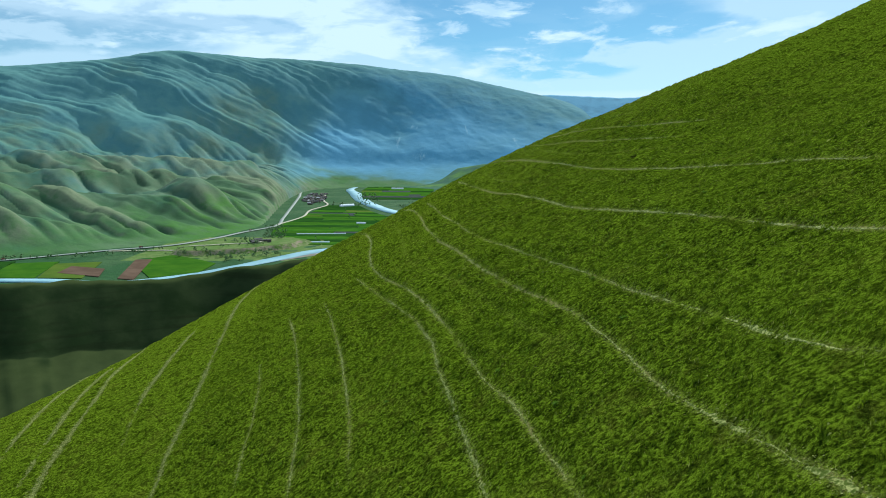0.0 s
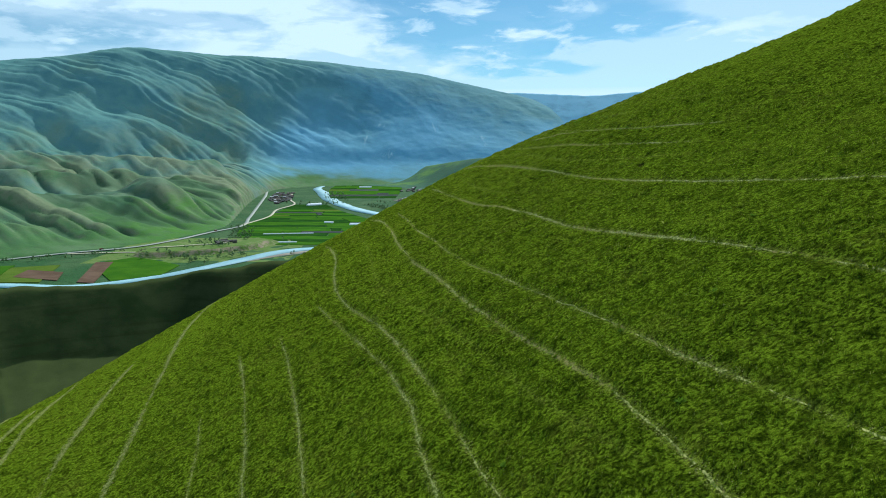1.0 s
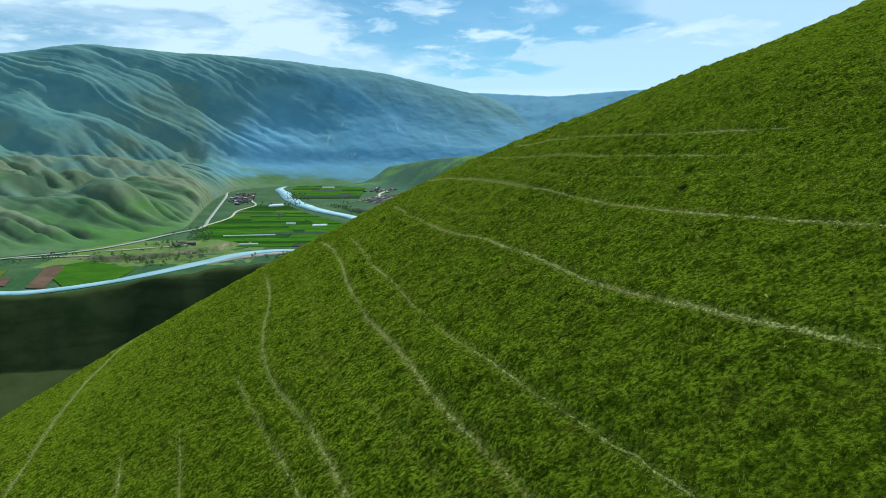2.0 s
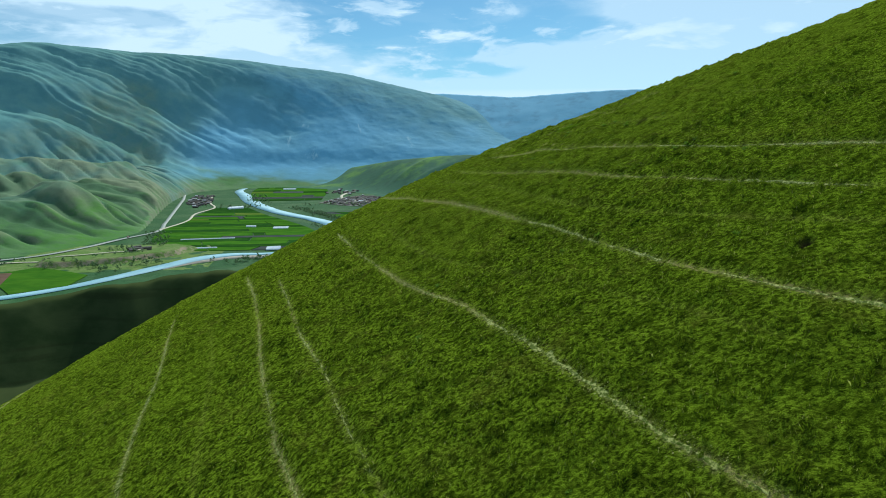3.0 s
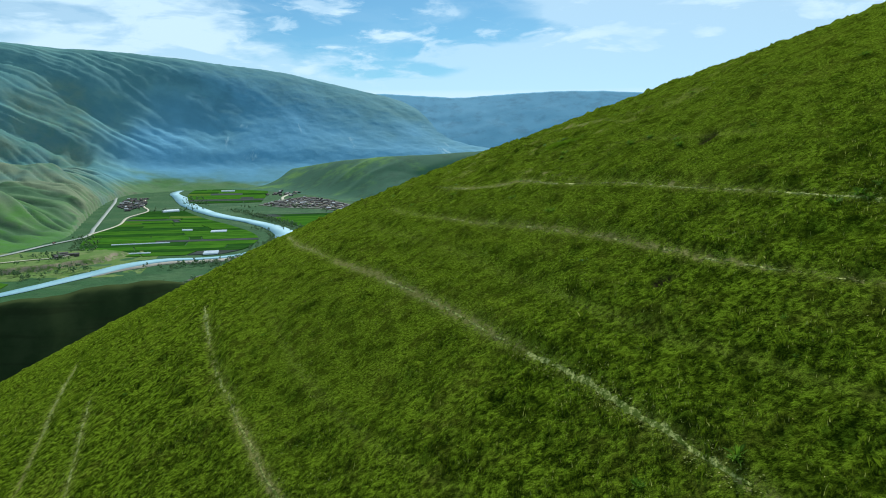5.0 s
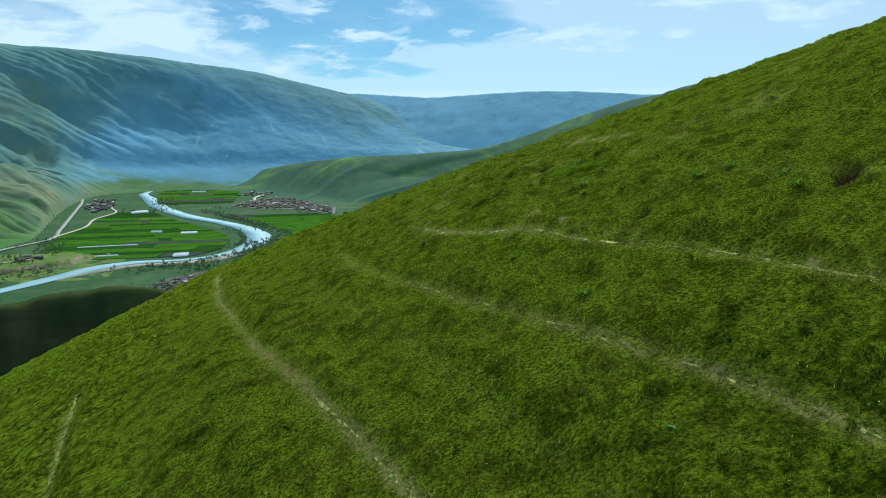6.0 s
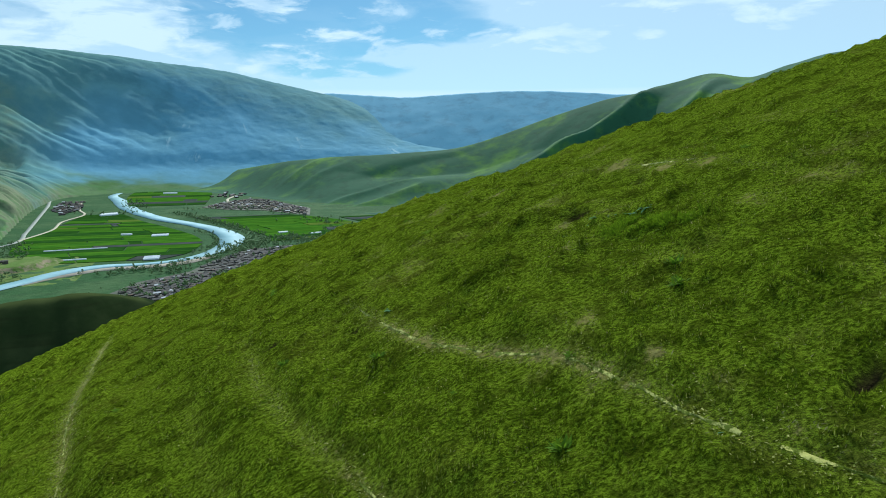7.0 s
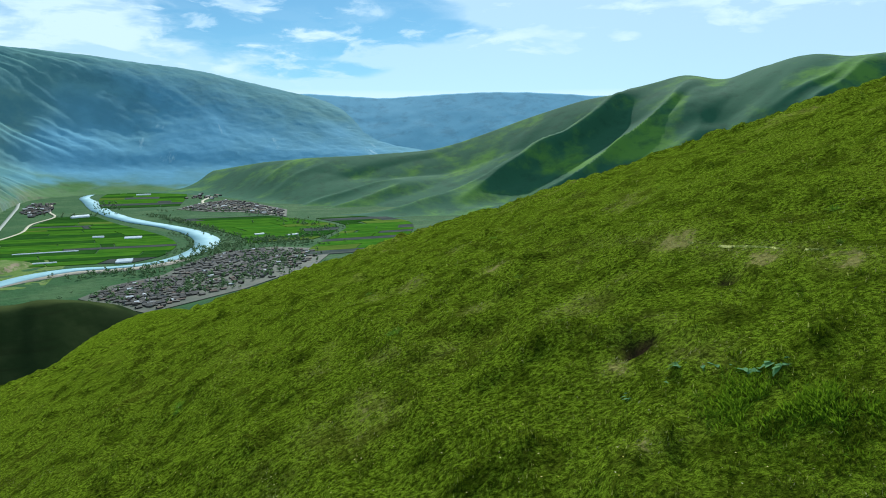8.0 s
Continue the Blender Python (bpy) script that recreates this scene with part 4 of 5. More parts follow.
def ribbon(name, pts, z, material, label, category, thick=0.5, step=20.0):
    """A flat band along a line of (x, y, width)."""
    p = spline(pts, step)
    d = np.gradient(p[:, :2], axis=0)
    d /= np.linalg.norm(d, axis=1)[:, None]
    nrm = np.stack([d[:, 1], -d[:, 0]], 1)
    edge = 1 + 0.10 * fbm(np.arange(len(p)) * 0.5, np.zeros(len(p)), 3, 7)
    w = (p[:, 2] * edge / 2)[:, None]
    a, b = p[:, :2] - nrm * w, p[:, :2] + nrm * w
    za, zb = z + bluff_z(a[:, 0], a[:, 1]), z + bluff_z(b[:, 0], b[:, 1])
    rows = [np.column_stack([a, za - thick]), np.column_stack([a, za]), np.column_stack([b, zb]), np.column_stack([b, zb - thick])]
    G = np.stack(rows, 1)
    return tagged(sheet(name, G[:, ::-1, 0], G[:, ::-1, 1], G[:, ::-1, 2], material), label, category, kind="structure")


RIVER = ((-1150, 1040, 30), (-900, 1075, 30), (-671, 1085, 30), (-548, 1068, 32), (-452, 1132, 26), (-388, 1217, 30), (-327, 1315, 36), (-275, 1395, 40), (-221, 1430, 36), (-153, 1430, 26),
         (-95, 1446, 26), (-34, 1512, 34), (8, 1610, 52), (22, 1712, 60), (-8, 1890, 54), (-74, 2049, 46), (-175, 2230, 50), (-284, 2510, 54), (-400, 3000, 54),
         (-455, 3250, 36), (-440, 3500, 14))
ROAD = ((-1200, 1150, 11), (-868, 1275, 11), (-716, 1402, 11), (-620, 1466, 12), (-560, 1570, 13), (-517, 1700, 11), (-470, 1815, 11), (-490, 2000, 10), (-520, 2200, 10), (-606, 2764, 11), (-690, 3320, 12), (-660, 3713, 12), (-520, 4150, 20))
ribbon("river_shingle_bank", ((-330, 1290, 20), (-285, 1370, 60), (-225, 1412, 62), (-150, 1408, 55), (-80, 1425, 40), (-30, 1490, 40)), -0.35, SHINGLE, "brown shingle bank beside the river", "river bank")
ribbon("river_water", RIVER, 0.15, WATER, "pale milky blue river winding through the valley", "river")
ribbon("road", ROAD, 0.6, ASPHALT, "pale grey main road along the valley edge", "road")
ribbon("track_road", ((-470, 1850, 8), (-440, 2050, 8), (-455, 2250, 8), (-430, 2450, 8), (-470, 2600, 8), (-520, 2900, 9)), 0.7, TRACK, "pale dirt track beside the fields", "track")
ribbon("side_road", ((-716, 1385, 7), (-620, 1400, 7), (-520, 1400, 7), (-460, 1430, 6), (-420, 1440, 6), (-400, 1490, 5)), 0.7, TRACK, "pale dirt track beside the fields", "track")
ribbon("village_road", ((60, 3100, 12), (20, 2850, 12), (40, 2700, 12), (140, 2560, 10), (240, 2350, 10)), 0.7, TRACK, "pale dirt road into the village", "track")
# ---- fields ----
EARTH = mat_plain("village_earth", (0.028, 0.044, 0.024), (0.060, 0.064, 0.042), 0.05)


def slab(name, corners, z, material, label, category, group):
    """A flat plot of land a hand's breadth proud of the floor."""
    bm = bmesh.new()
    low = [bm.verts.new((x, y, z - 1.2)) for x, y in corners]
    top = [bm.verts.new((x, y, z)) for x, y in corners]
    n = len(corners)
    bm.faces.new(top)
    for i in range(n):
        bm.faces.new((low[i], low[(i + 1) % n], top[(i + 1) % n], top[i]))
    bmesh.ops.recalc_face_normals(bm, faces=bm.faces)
    cx, cy = sum(c[0] for c in corners) / n, sum(c[1] for c in corners) / n
    bmesh.ops.translate(bm, vec=(-cx, -cy, 0), verts=bm.verts)
    ob = part(name, bm, material)
    ob.location = (cx, cy, 0)
    return tagged(ob, label, category, group)


CROPS = (("field", CROP_BRIGHT, "bright green field of young crop", 0.40), ("field", CROP_DEEP, "deep green field of standing crop", 0.34),
         ("field", PLOUGHED, "grey ploughed field of bare earth", 0.15), ("field", PALECROP, "pale yellow-green field strip", 0.11))


def strips(left, right, y0, y1, depth, pieces, group, slant=0.0):
    """Rows of narrow plots between two edges that are given by (y, x) pairs."""
    y = y0
    while y < y1 - 8:
        d = depth * rng.uniform(0.6, 1.35)
        ya, yb = y + 1.5, min(y + d, y1) - 1.5
        la, lb = float(curve(ya, left)), float(curve(yb, left))
        ra, rb = float(curve(ya, right)), float(curve(yb, right))
        k = max(1, int(rng.integers(1, pieces + 1)))
        cuts = np.concatenate([[0], np.sort(rng.uniform(0.15, 0.85, k - 1)), [1]])
        for u0, u1 in zip(cuts[:-1], cuts[1:]):
            if (ra - la) * (u1 - u0) < 14:
                continue
            g = 1.5 / max(ra - la, 10)
            pick = CROPS[int(rng.choice(4, p=[c[3] for c in CROPS]))]
            pa, pb = u0 + g, u1 - g
            slab(pick[0], ((la + (ra - la) * pa, ya + slant * pa), (la + (ra - la) * pb, ya + slant * pb), (lb + (rb - lb) * pb, yb + slant * pb), (lb + (rb - lb) * pa, yb + slant * pa)),
                 0.25 + 0.1 * rng.random(), pick[1], pick[2], "field", group)
        y += d


strips(((1490, -345), (1560, -400), (1750, -455), (2035, -450), (2250, -440), (2440, -425)), ((1490, -120), (1545, -75), (1620, -55), (1700, -45), (1800, -60), (1980, -125), (2200, -225), (2440, -310)),
       1492, 2440, 44, 3, "fields in the river bend", -12)
strips(((1540, 70), (1700, 110), (1900, 60), (2060, 0), (2250, -90), (2420, -140)), ((1540, 150), (1700, 300), (1900, 380), (2060, 330), (2250, 200), (2420, 90)), 1660, 2240, 52, 3, "fields across the river", 10)
strips(((1420, 200), (1560, 250), (1700, 320), (1900, 400), (2120, 350)), ((1420, 400), (1560, 470), (1700, 540), (1900, 600), (2120, 560)), 1430, 2120, 60, 3, "fields below the green hills", 14)
strips(((2700, -330), (3200, -390), (3700, -370), (4200, -300)), ((2700, -60), (3200, -40), (3700, -60), (4200, -40)), 2700, 4150, 95, 3, "far fields")
for x0, x1, crop in ((-1050, -905, CROP_BRIGHT), (-900, -790, CROP_DEEP), (-786, -705, CROP_BRIGHT), (-700, -622, PALECROP)):
    slab("field", ((x0, 1108), (x1, 1106), (x1 - 45, 1262), (x0 - 45, 1240)), 0.3, crop, "bright green field of young crop", "field", "fields by the road")
slab("field", ((-505, 1108), (-440, 1160), (-440, 1250), (-500, 1300), (-560, 1340), (-600, 1290), (-560, 1190)), 0.4, CROP_BRIGHT, "bright green field of young crop", "field", "fields by the road")
slab("field", ((-560, 1105), (-528, 1095), (-580, 1290), (-612, 1286)), 0.5, REDSOIL, "narrow brown strip of bare earth", "field", "fields by the road")
slab("field", ((-690, 1150), (-600, 1120), (-625, 1190), (-700, 1215)), 0.6, REDSOIL, "narrow brown strip of bare earth", "field", "fields by the road")


# ---- buildings ----
def box(bm, x0, x1, y0, y1, z0, z1):
    v = [bm.verts.new(p) for p in ((x0, y0, z0), (x1, y0, z0), (x1, y1, z0), (x0, y1, z0), (x0, y0, z1), (x1, y0, z1), (x1, y1, z1), (x0, y1, z1))]
    for f in ((3, 2, 1, 0), (4, 5, 6, 7), (0, 1, 5, 4), (1, 2, 6, 5), (2, 3, 7, 6), (3, 0, 4, 7)):
        bm.faces.new([v[i] for i in f])


def make_house(w, d, h, pitch, annex):
    base = new("house")
    bm = bmesh.new()
    box(bm, -w / 2, w / 2, -d / 2, d / 2, -1, h)
    if annex:
        box(bm, w / 2 + 0.01, w / 2 + annex, -d / 2, d * 0.1, -1, h * 0.75)
    part("wall", bm, PLASTER, base)
    bm = bmesh.new()
    e = 0.6
    if pitch:
        prof = ((-d / 2 - e, h - 0.15), (0, h + pitch), (d / 2 + e, h - 0.15), (d / 2 + e, h + 0.15), (0, h + pitch + 0.3), (-d / 2 - e, h + 0.15))
        rows = [[bm.verts.new((x, y, z)) for y, z in prof] for x in (-w / 2 - e, w / 2 + e)]
        for i in range(6):
            j = (i + 1) % 6
            bm.faces.new((rows[0][i], rows[0][j], rows[1][j], rows[1][i]))
        bm.faces.new(rows[0][::-1])
        bm.faces.new(rows[1])
        for x in (-w / 2, w / 2):
            g = [bm.verts.new(p) for p in ((x, -d / 2, h), (x, d / 2, h), (x, 0, h + pitch - 0.1))]
            bm.faces.new(g)
    else:
        box(bm, -w / 2 - e, w / 2 + e, -d / 2 - e, d / 2 + e, h + 0.01, h + 0.4)
    if annex:
        box(bm, w / 2 + 0.02, w / 2 + annex + e, -d / 2 - e, d * 0.1 + e, h * 0.75 + 0.01, h * 0.75 + 0.35)
    bmesh.ops.recalc_face_normals(bm, faces=bm.faces)
    part("roof", bm, ROOFING, base)
    for x in (-w * 0.28, w * 0.28):
        bm = bmesh.new()
        box(bm, x - 0.7, x + 0.7, -d / 2 - 0.06, -d / 2 - 0.004, h * 0.35, h * 0.75)
        part("window", bm, BARK, base)
    return base


HOUSE_KINDS = (make_house(12, 8, 3.4, 2.2, 0), make_house(15, 9, 3.6, 2.6, 5), make_house(10, 9, 3.2, 0, 4), make_house(18, 7, 3.2, 1.6, 0), make_house(9, 7, 5.6, 2.0, 0))
HOUSE_LABELS = ("low plastered village house with a pale pitched roof", "long village house with a lean-to at its side", "flat-roofed mud-plastered village house",
                "long low shed with a shallow pale roof", "two-storey village house with a pitched roof")


def village(poly, count, spacing, turn, group, size=1.0, joined=False):
    """Houses on a loose grid inside a polygon; those of far villages are joined."""
    verts, faces, slots, mats, base = [], [], [], [], 0
    xs, ys = [p[0] for p in poly], [p[1] for p in poly]
    spots, tries = [], 0
    while len(spots) < count and tries < 30000:
        tries += 1
        x, y = rng.uniform(min(xs), max(xs)), rng.uniform(min(ys), max(ys))
        if inside(x, y, poly) and all((x - a) ** 2 + (y - b) ** 2 > spacing**2 for a, b in spots):
            spots.append((x, y))
    for x, y in spots:
        k = int(rng.choice(5, p=(0.3, 0.2, 0.24, 0.16, 0.10)))
        m = pose(x, y, float(bluff_z(x, y)), 0, 0, turn + rng.choice((0, 90, 180)) + rng.normal(0, 7)) @ Matrix.Diagonal((size, size, size * 0.8, 1))
        if not joined:
            tagged(copy_thing(HOUSE_KINDS[k], m), HOUSE_LABELS[k], "house", group)
            continue
        for child in HOUSE_KINDS[k].children_recursive:
            child.data.calc_loop_triangles()
            v, f = np.empty(len(child.data.vertices) * 3), np.empty(len(child.data.loop_triangles) * 3, dtype=np.int32)
            child.data.vertices.foreach_get("co", v)
            child.data.loop_triangles.foreach_get("vertices", f)
            M = np.array(m @ child.matrix_local)
            verts.append(v.reshape(-1, 3) @ M[:3, :3].T + M[:3, 3])
            faces.append(f.reshape(-1, 3) + base)
            base += len(v) // 3
            if child.data.materials[0] not in mats:
                mats.append(child.data.materials[0])
            slots.append(np.full(len(f) // 3, mats.index(child.data.materials[0]), dtype=np.int32))
    if joined:
        ob = mesh_object("village_houses", np.concatenate(verts), np.concatenate(faces), mats[0], flat=True)
        for extra in mats[1:]:
            ob.data.materials.append(extra)
        ob.data.polygons.foreach_set("material_index", np.concatenate(slots))
        tagged(ob, group, "houses", kind="stuff")


def earth_patch(corners, label):
    """Trodden bare earth under the houses."""
    ob = slab("village_ground", corners, 0.12, EARTH, label, "ground", "")
    tagged(ob, label, "ground", kind="structure")


earth_patch(((-175, 1165), (-140, 1250), (-60, 1320), (-20, 1430), (50, 1545), (165, 1580), (290, 1500), (215, 1320), (70, 1150), (-70, 1035)), "bare brown earth lanes under the near village")
earth_patch(((-70, 2580), (10, 2780), (110, 2910), (200, 2760), (300, 2420), (270, 2200), (140, 2400), (30, 2450)), "bare earth lanes under the far village")
village(((-156, 1171), (-128, 1234), (-79, 1278), (-16, 1288), (-5, 1136), (-73, 1068)), 135, 10.5, 24, "houses of the near village", 0.8)
village(((-50, 1335), (-8, 1410), (40, 1512), (125, 1566), (190, 1480), (139, 1398), (121, 1225), (-8, 1296)), 160, 12.5, 24, "houses of the near village", 0.85)
village(((-150, 1120), (-120, 1240), (-40, 1300), (-8, 1410), (60, 1540), (170, 1560), (260, 1480), (190, 1330), (60, 1180), (-60, 1050)), 260, 9.0, 24, "low brown-roofed houses packed between the lanes of the near village", 0.72, True)
village(((-52, 2588), (15, 2763), (110, 2899), (187, 2754), (283, 2418), (259, 2222), (147, 2425), (37, 2466)), 210, 16, 12, "low grey-roofed houses of a far village", 1.0, True)
village(((-566, 2648), (-603, 2993), (-524, 2964), (-473, 2614), (-501, 2454)), 75, 17, 5, "low grey-roofed houses of a village beside the road", 1.0, True)
village(((-60, 3050), (60, 2950), (120, 3150), (20, 3300)), 18, 32, 40, "few low grey-roofed houses of a far hamlet", 1.2, True)
village(((-430, 1450), (-390, 1420), (-380, 1480), (-440, 1500)), 5, 18, 30, "houses beside the road")
for kind in HOUSE_KINDS:
    for ob in (*kind.children_recursive, kind):
        bpy.data.objects.remove(ob)


def make_greenhouse(length, width):
    base = new("greenhouse")
    bm = bmesh.new()
    prof = [(math.cos(a) * width / 2, math.sin(a) * width * 0.42) for a in np.linspace(0, math.pi, 9)]
    rows = [[bm.verts.new((x, y, z)) for y, z in prof] for x in (-length / 2, length / 2)]
    for i in range(8):
        bm.faces.new((rows[0][i], rows[0][i + 1], rows[1][i + 1], rows[1][i]))
    bm.faces.new(rows[0])
    bm.faces.new(rows[1][::-1])
    bmesh.ops.recalc_face_normals(bm, faces=bm.faces)
    part("film_cover", bm, PLASTIC, base)
    bm = bmesh.new()
    for x in (-length / 2 - 0.05, length / 2 - 0.25):
        box(bm, x, x + 0.3, -1.2, 1.2, 0, 2.3)
    part("end_door", bm, PLASTER, base)
    return base


for x, y, length, width, turn in ((-310, 1665, 125, 5, 4), (-310, 1522, 90, 6, 3), (-140, 1480, 30, 9, 8), (-140, 1493, 30, 9, 8), (-140, 1506, 30, 9, 8), (-235, 1885, 26, 10, -6),
                                  (-152, 1838, 40, 7, 2), (-152, 1848, 40, 7, 2), (-152, 1858, 40, 7, 2), (-350, 2400, 55, 14, 30), (-352, 2424, 50, 14, 30), (-225, 3300, 60, 14, 0), (150, 1800, 26, 8, 20), (230, 1760, 30, 7, 15)):
    ob = make_greenhouse(length, width)
    ob.matrix_world = pose(x, y, 0.2, 0, 0, turn)
    tagged(ob, "long white film-covered greenhouse between fields", "greenhouse", "greenhouses")


# ---- trees of the valley ----
def make_tree(height, spread, seed, clumps=28):
    r = random.Random(seed)
    base = new("tree")
    bm = bmesh.new()
    bmesh.ops.create_cone(bm, segments=6, radius1=0.05 * height * 0.5, radius2=0.02 * height * 0.4, depth=height * 0.5, matrix=Matrix.Translation((0, 0, height * 0.25 - 0.3)))
    for k in range(4):
        a = k * 1.6 + r.random()
        m = Matrix.Translation((0, 0, height * 0.36)) @ Matrix.Rotation(a, 4, "Z") @ Matrix.Rotation(radians(40), 4, "Y") @ Matrix.Translation((0, 0, height * 0.13))
        bmesh.ops.create_cone(bm, segments=5, radius1=0.012 * height, radius2=0.004 * height, depth=height * 0.28, matrix=m)
    part("trunk", bm, BARK, base)
    bm = bmesh.new()
    for k in range(clumps):
        z = height * (0.28 + 0.72 * r.random())
        w = spread * (1 - abs((z / height) - 0.55) * 1.25) * math.sqrt(r.random())
        a = r.uniform(0, 6.28)
        m = Matrix.Translation((w * math.cos(a), w * math.sin(a), z)) @ Matrix.Rotation(r.uniform(0, 3), 4, (r.random(), r.random(), r.random() + 0.1)) @ Matrix.Diagonal((1, r.uniform(0.5, 0.9), r.uniform(0.4, 0.8), 1))
        bmesh.ops.create_icosphere(bm, subdivisions=1, radius=height * r.uniform(0.08, 0.15) * math.sqrt(28 / clumps), matrix=m)
    for v in bm.verts:
        v.co += Vector((r.uniform(-1, 1), r.uniform(-1, 1), r.uniform(-1, 1))) * height * 0.018
    part("crown", bm, LEAVES, base)
    return base


TREES = (make_tree(8, 3.2, 1), make_tree(7, 4.4, 2), make_tree(4.5, 4.0, 3))
SHRUBS = (make_tree(8, 3.2, 4, 10), make_tree(7, 4.4, 5, 10), make_tree(4.5, 4.0, 6, 9))
TREE_LABELS = ("slender dark green poplar", "broad dark green riverside tree", "low bushy green tree")


def grove(line, width, count, group, joined=False):
    """Trees along a line; far ones as one wood."""
    p = spline([(x, y, 0) for x, y in line], 10)
    verts, faces, base = [], [], 0
    for i in range(count):
        x, y, z = p[int(rng.integers(len(p)))]
        k = int(rng.integers(3))
        s = rng.uniform(0.7, 1.25)
        tx, ty = x + rng.normal(0, width), y + rng.normal(0, width)
        m = pose(tx, ty, float(bluff_z(tx, ty)), 0, 0, rng.uniform(0, 360)) @ Matrix.Diagonal((s, s, s, 1))
        if not joined:
            tagged(copy_thing(TREES[k], m), TREE_LABELS[k], "tree", group)
            continue
        for child in SHRUBS[k].children:
            v, f = np.empty(len(child.data.vertices) * 3), np.empty(len(child.data.loop_triangles) * 3, dtype=np.int32)
            child.data.vertices.foreach_get("co", v)
            child.data.loop_triangles.foreach_get("vertices", f)
            M = np.array(m)
            verts.append(v.reshape(-1, 3) @ M[:3, :3].T + M[:3, 3])
            faces.append(f.reshape(-1, 3) + base)
            base += len(v) // 3
    if joined:
        tagged(mesh_object("wood", np.concatenate(verts), np.concatenate(faces), LEAVES, flat=True), group, "trees", kind="stuff")


for kind in TREES + SHRUBS:
    for ob in kind.children:
        ob.data.calc_loop_triangles()
grove(((-250, 1340), (-140, 1370), (-60, 1370), (0, 1440), (60, 1540)), 16, 60, "trees on the river bank")
grove(((70, 1600), (95, 1730), (60, 1900), (0, 2060), (-110, 2250)), 10, 60, "trees on the river bank")
grove(((-60, 1530), (-20, 1640), (-12, 1720), (-60, 1880)), 5, 45, "trees on the river bank")
grove(((-560, 1350), (-470, 1330), (-400, 1290), (-350, 1350)), 12, 45, "trees by the road")
grove(((-189, 1341), (-150, 1373), (-90, 1327), (-79, 1423), (-27, 1460), (27, 1603), (75, 1710), (35, 1907), (-50, 2174), (-150, 2400)), 14, 420, "belt of dark green trees along the river", True)
grove(((20, 1560), (90, 1640), (160, 1700), (230, 1600)), 28, 260, "dark green trees behind the near village", True)
grove(((-120, 1180), (-60, 1180), (40, 1250), (150, 1380), (130, 1500)), 40, 420, "dark green trees between the village houses", True)
grove(((-460, 1800), (-440, 1700), (-420, 1600), (-380, 1500)), 14, 70, "dark green trees below the road", True)
grove(((100, 1560), (190, 1640), (290, 1700), (330, 1900), (250, 2100)), 38, 170, "dark green trees along the far fields", True)
grove(((-100, 2480), (60, 2520), (220, 2280)), 40, 90, "green trees among far village houses", True)
grove(((-880, 1290), (-700, 1340), (-620, 1400)), 8, 40, "row of dark green roadside trees", True)
grove(((-430, 2480), (-320, 2440), (-300, 2600), (-350, 3000)), 26, 110, "green trees beside the far river", True)
grove(((-470, 1500), (-430, 1420), (-370, 1330)), 22, 60, "scrub and trees on the river bluff", True)
for kind in TREES + SHRUBS:
    for ob in (*kind.children_recursive, kind):
        bpy.data.objects.remove(ob)


# ---- plants on the hillside ----
def hill_at(x, y):
    """Height and upward normal of the hillside."""
    xs, ys = np.array([x, x + 0.3, x]), np.array([y, y, y + 0.3])
    z = hill_z(xs, ys)[0] + BASE
    return float(z[0]), Vector((-(z[1] - z[0]) / 0.3, -(z[2] - z[0]) / 0.3, 1)).normalized()


def leaf(bm, root, way, side, length, width, droop):
    """A pointed leaf of three facets that bends down."""
    pts = []
    for u, w in ((0, 0.35), (0.35, 1.0), (0.7, 0.8), (1.0, 0.0)):
        c = root + way * length * u - Vector((0, 0, droop * length * u * u))
        pts.append((bm.verts.new(c - side * width * w / 2), bm.verts.new(c + side * width * w / 2)) if w else (bm.verts.new(c),))
    for a, b in zip(pts[:-1], pts[1:]):
        bm.faces.new((a[0], a[1], b[1], b[0]) if len(b) == 2 else (a[0], a[1], b[0]))


def make_weed(name, count, length, width, upright, material, seed):
    r = random.Random(seed)
    base = new(name)
    for half in range(2):
        bm = bmesh.new()
        for k in range(count):
            a = r.uniform(0, 6.283)
            lift = r.uniform(*upright)
            way = Vector((math.cos(a) * math.cos(lift), math.sin(a) * math.cos(lift), math.sin(lift)))
            side = Vector((-math.sin(a), math.cos(a), r.uniform(-0.3, 0.3))).normalized()
            leaf(bm, Vector((r.gauss(0, 0.03), r.gauss(0, 0.03), -0.01)), way, side, length * r.uniform(0.6, 1.1), width * r.uniform(0.7, 1.2), r.uniform(0.1, 0.5))
        part("leaf_whorl" if half else "inner_leaves", bm, material, base)
    return base


WEEDS = (make_weed("weed", 26, 0.17, 0.022, (0.3, 1.2), WEED, 1), make_weed("weed", 36, 0.12, 0.02, (0.2, 1.1), WEED, 2), make_weed("broad_leaf_plant", 8, 0.10, 0.045, (0.05, 0.4), BROAD, 3))
WEED_LABELS = ("tufted bright green weed in the turf", "low bushy green weed in the turf", "low grey-green plant with broad flat leaves")
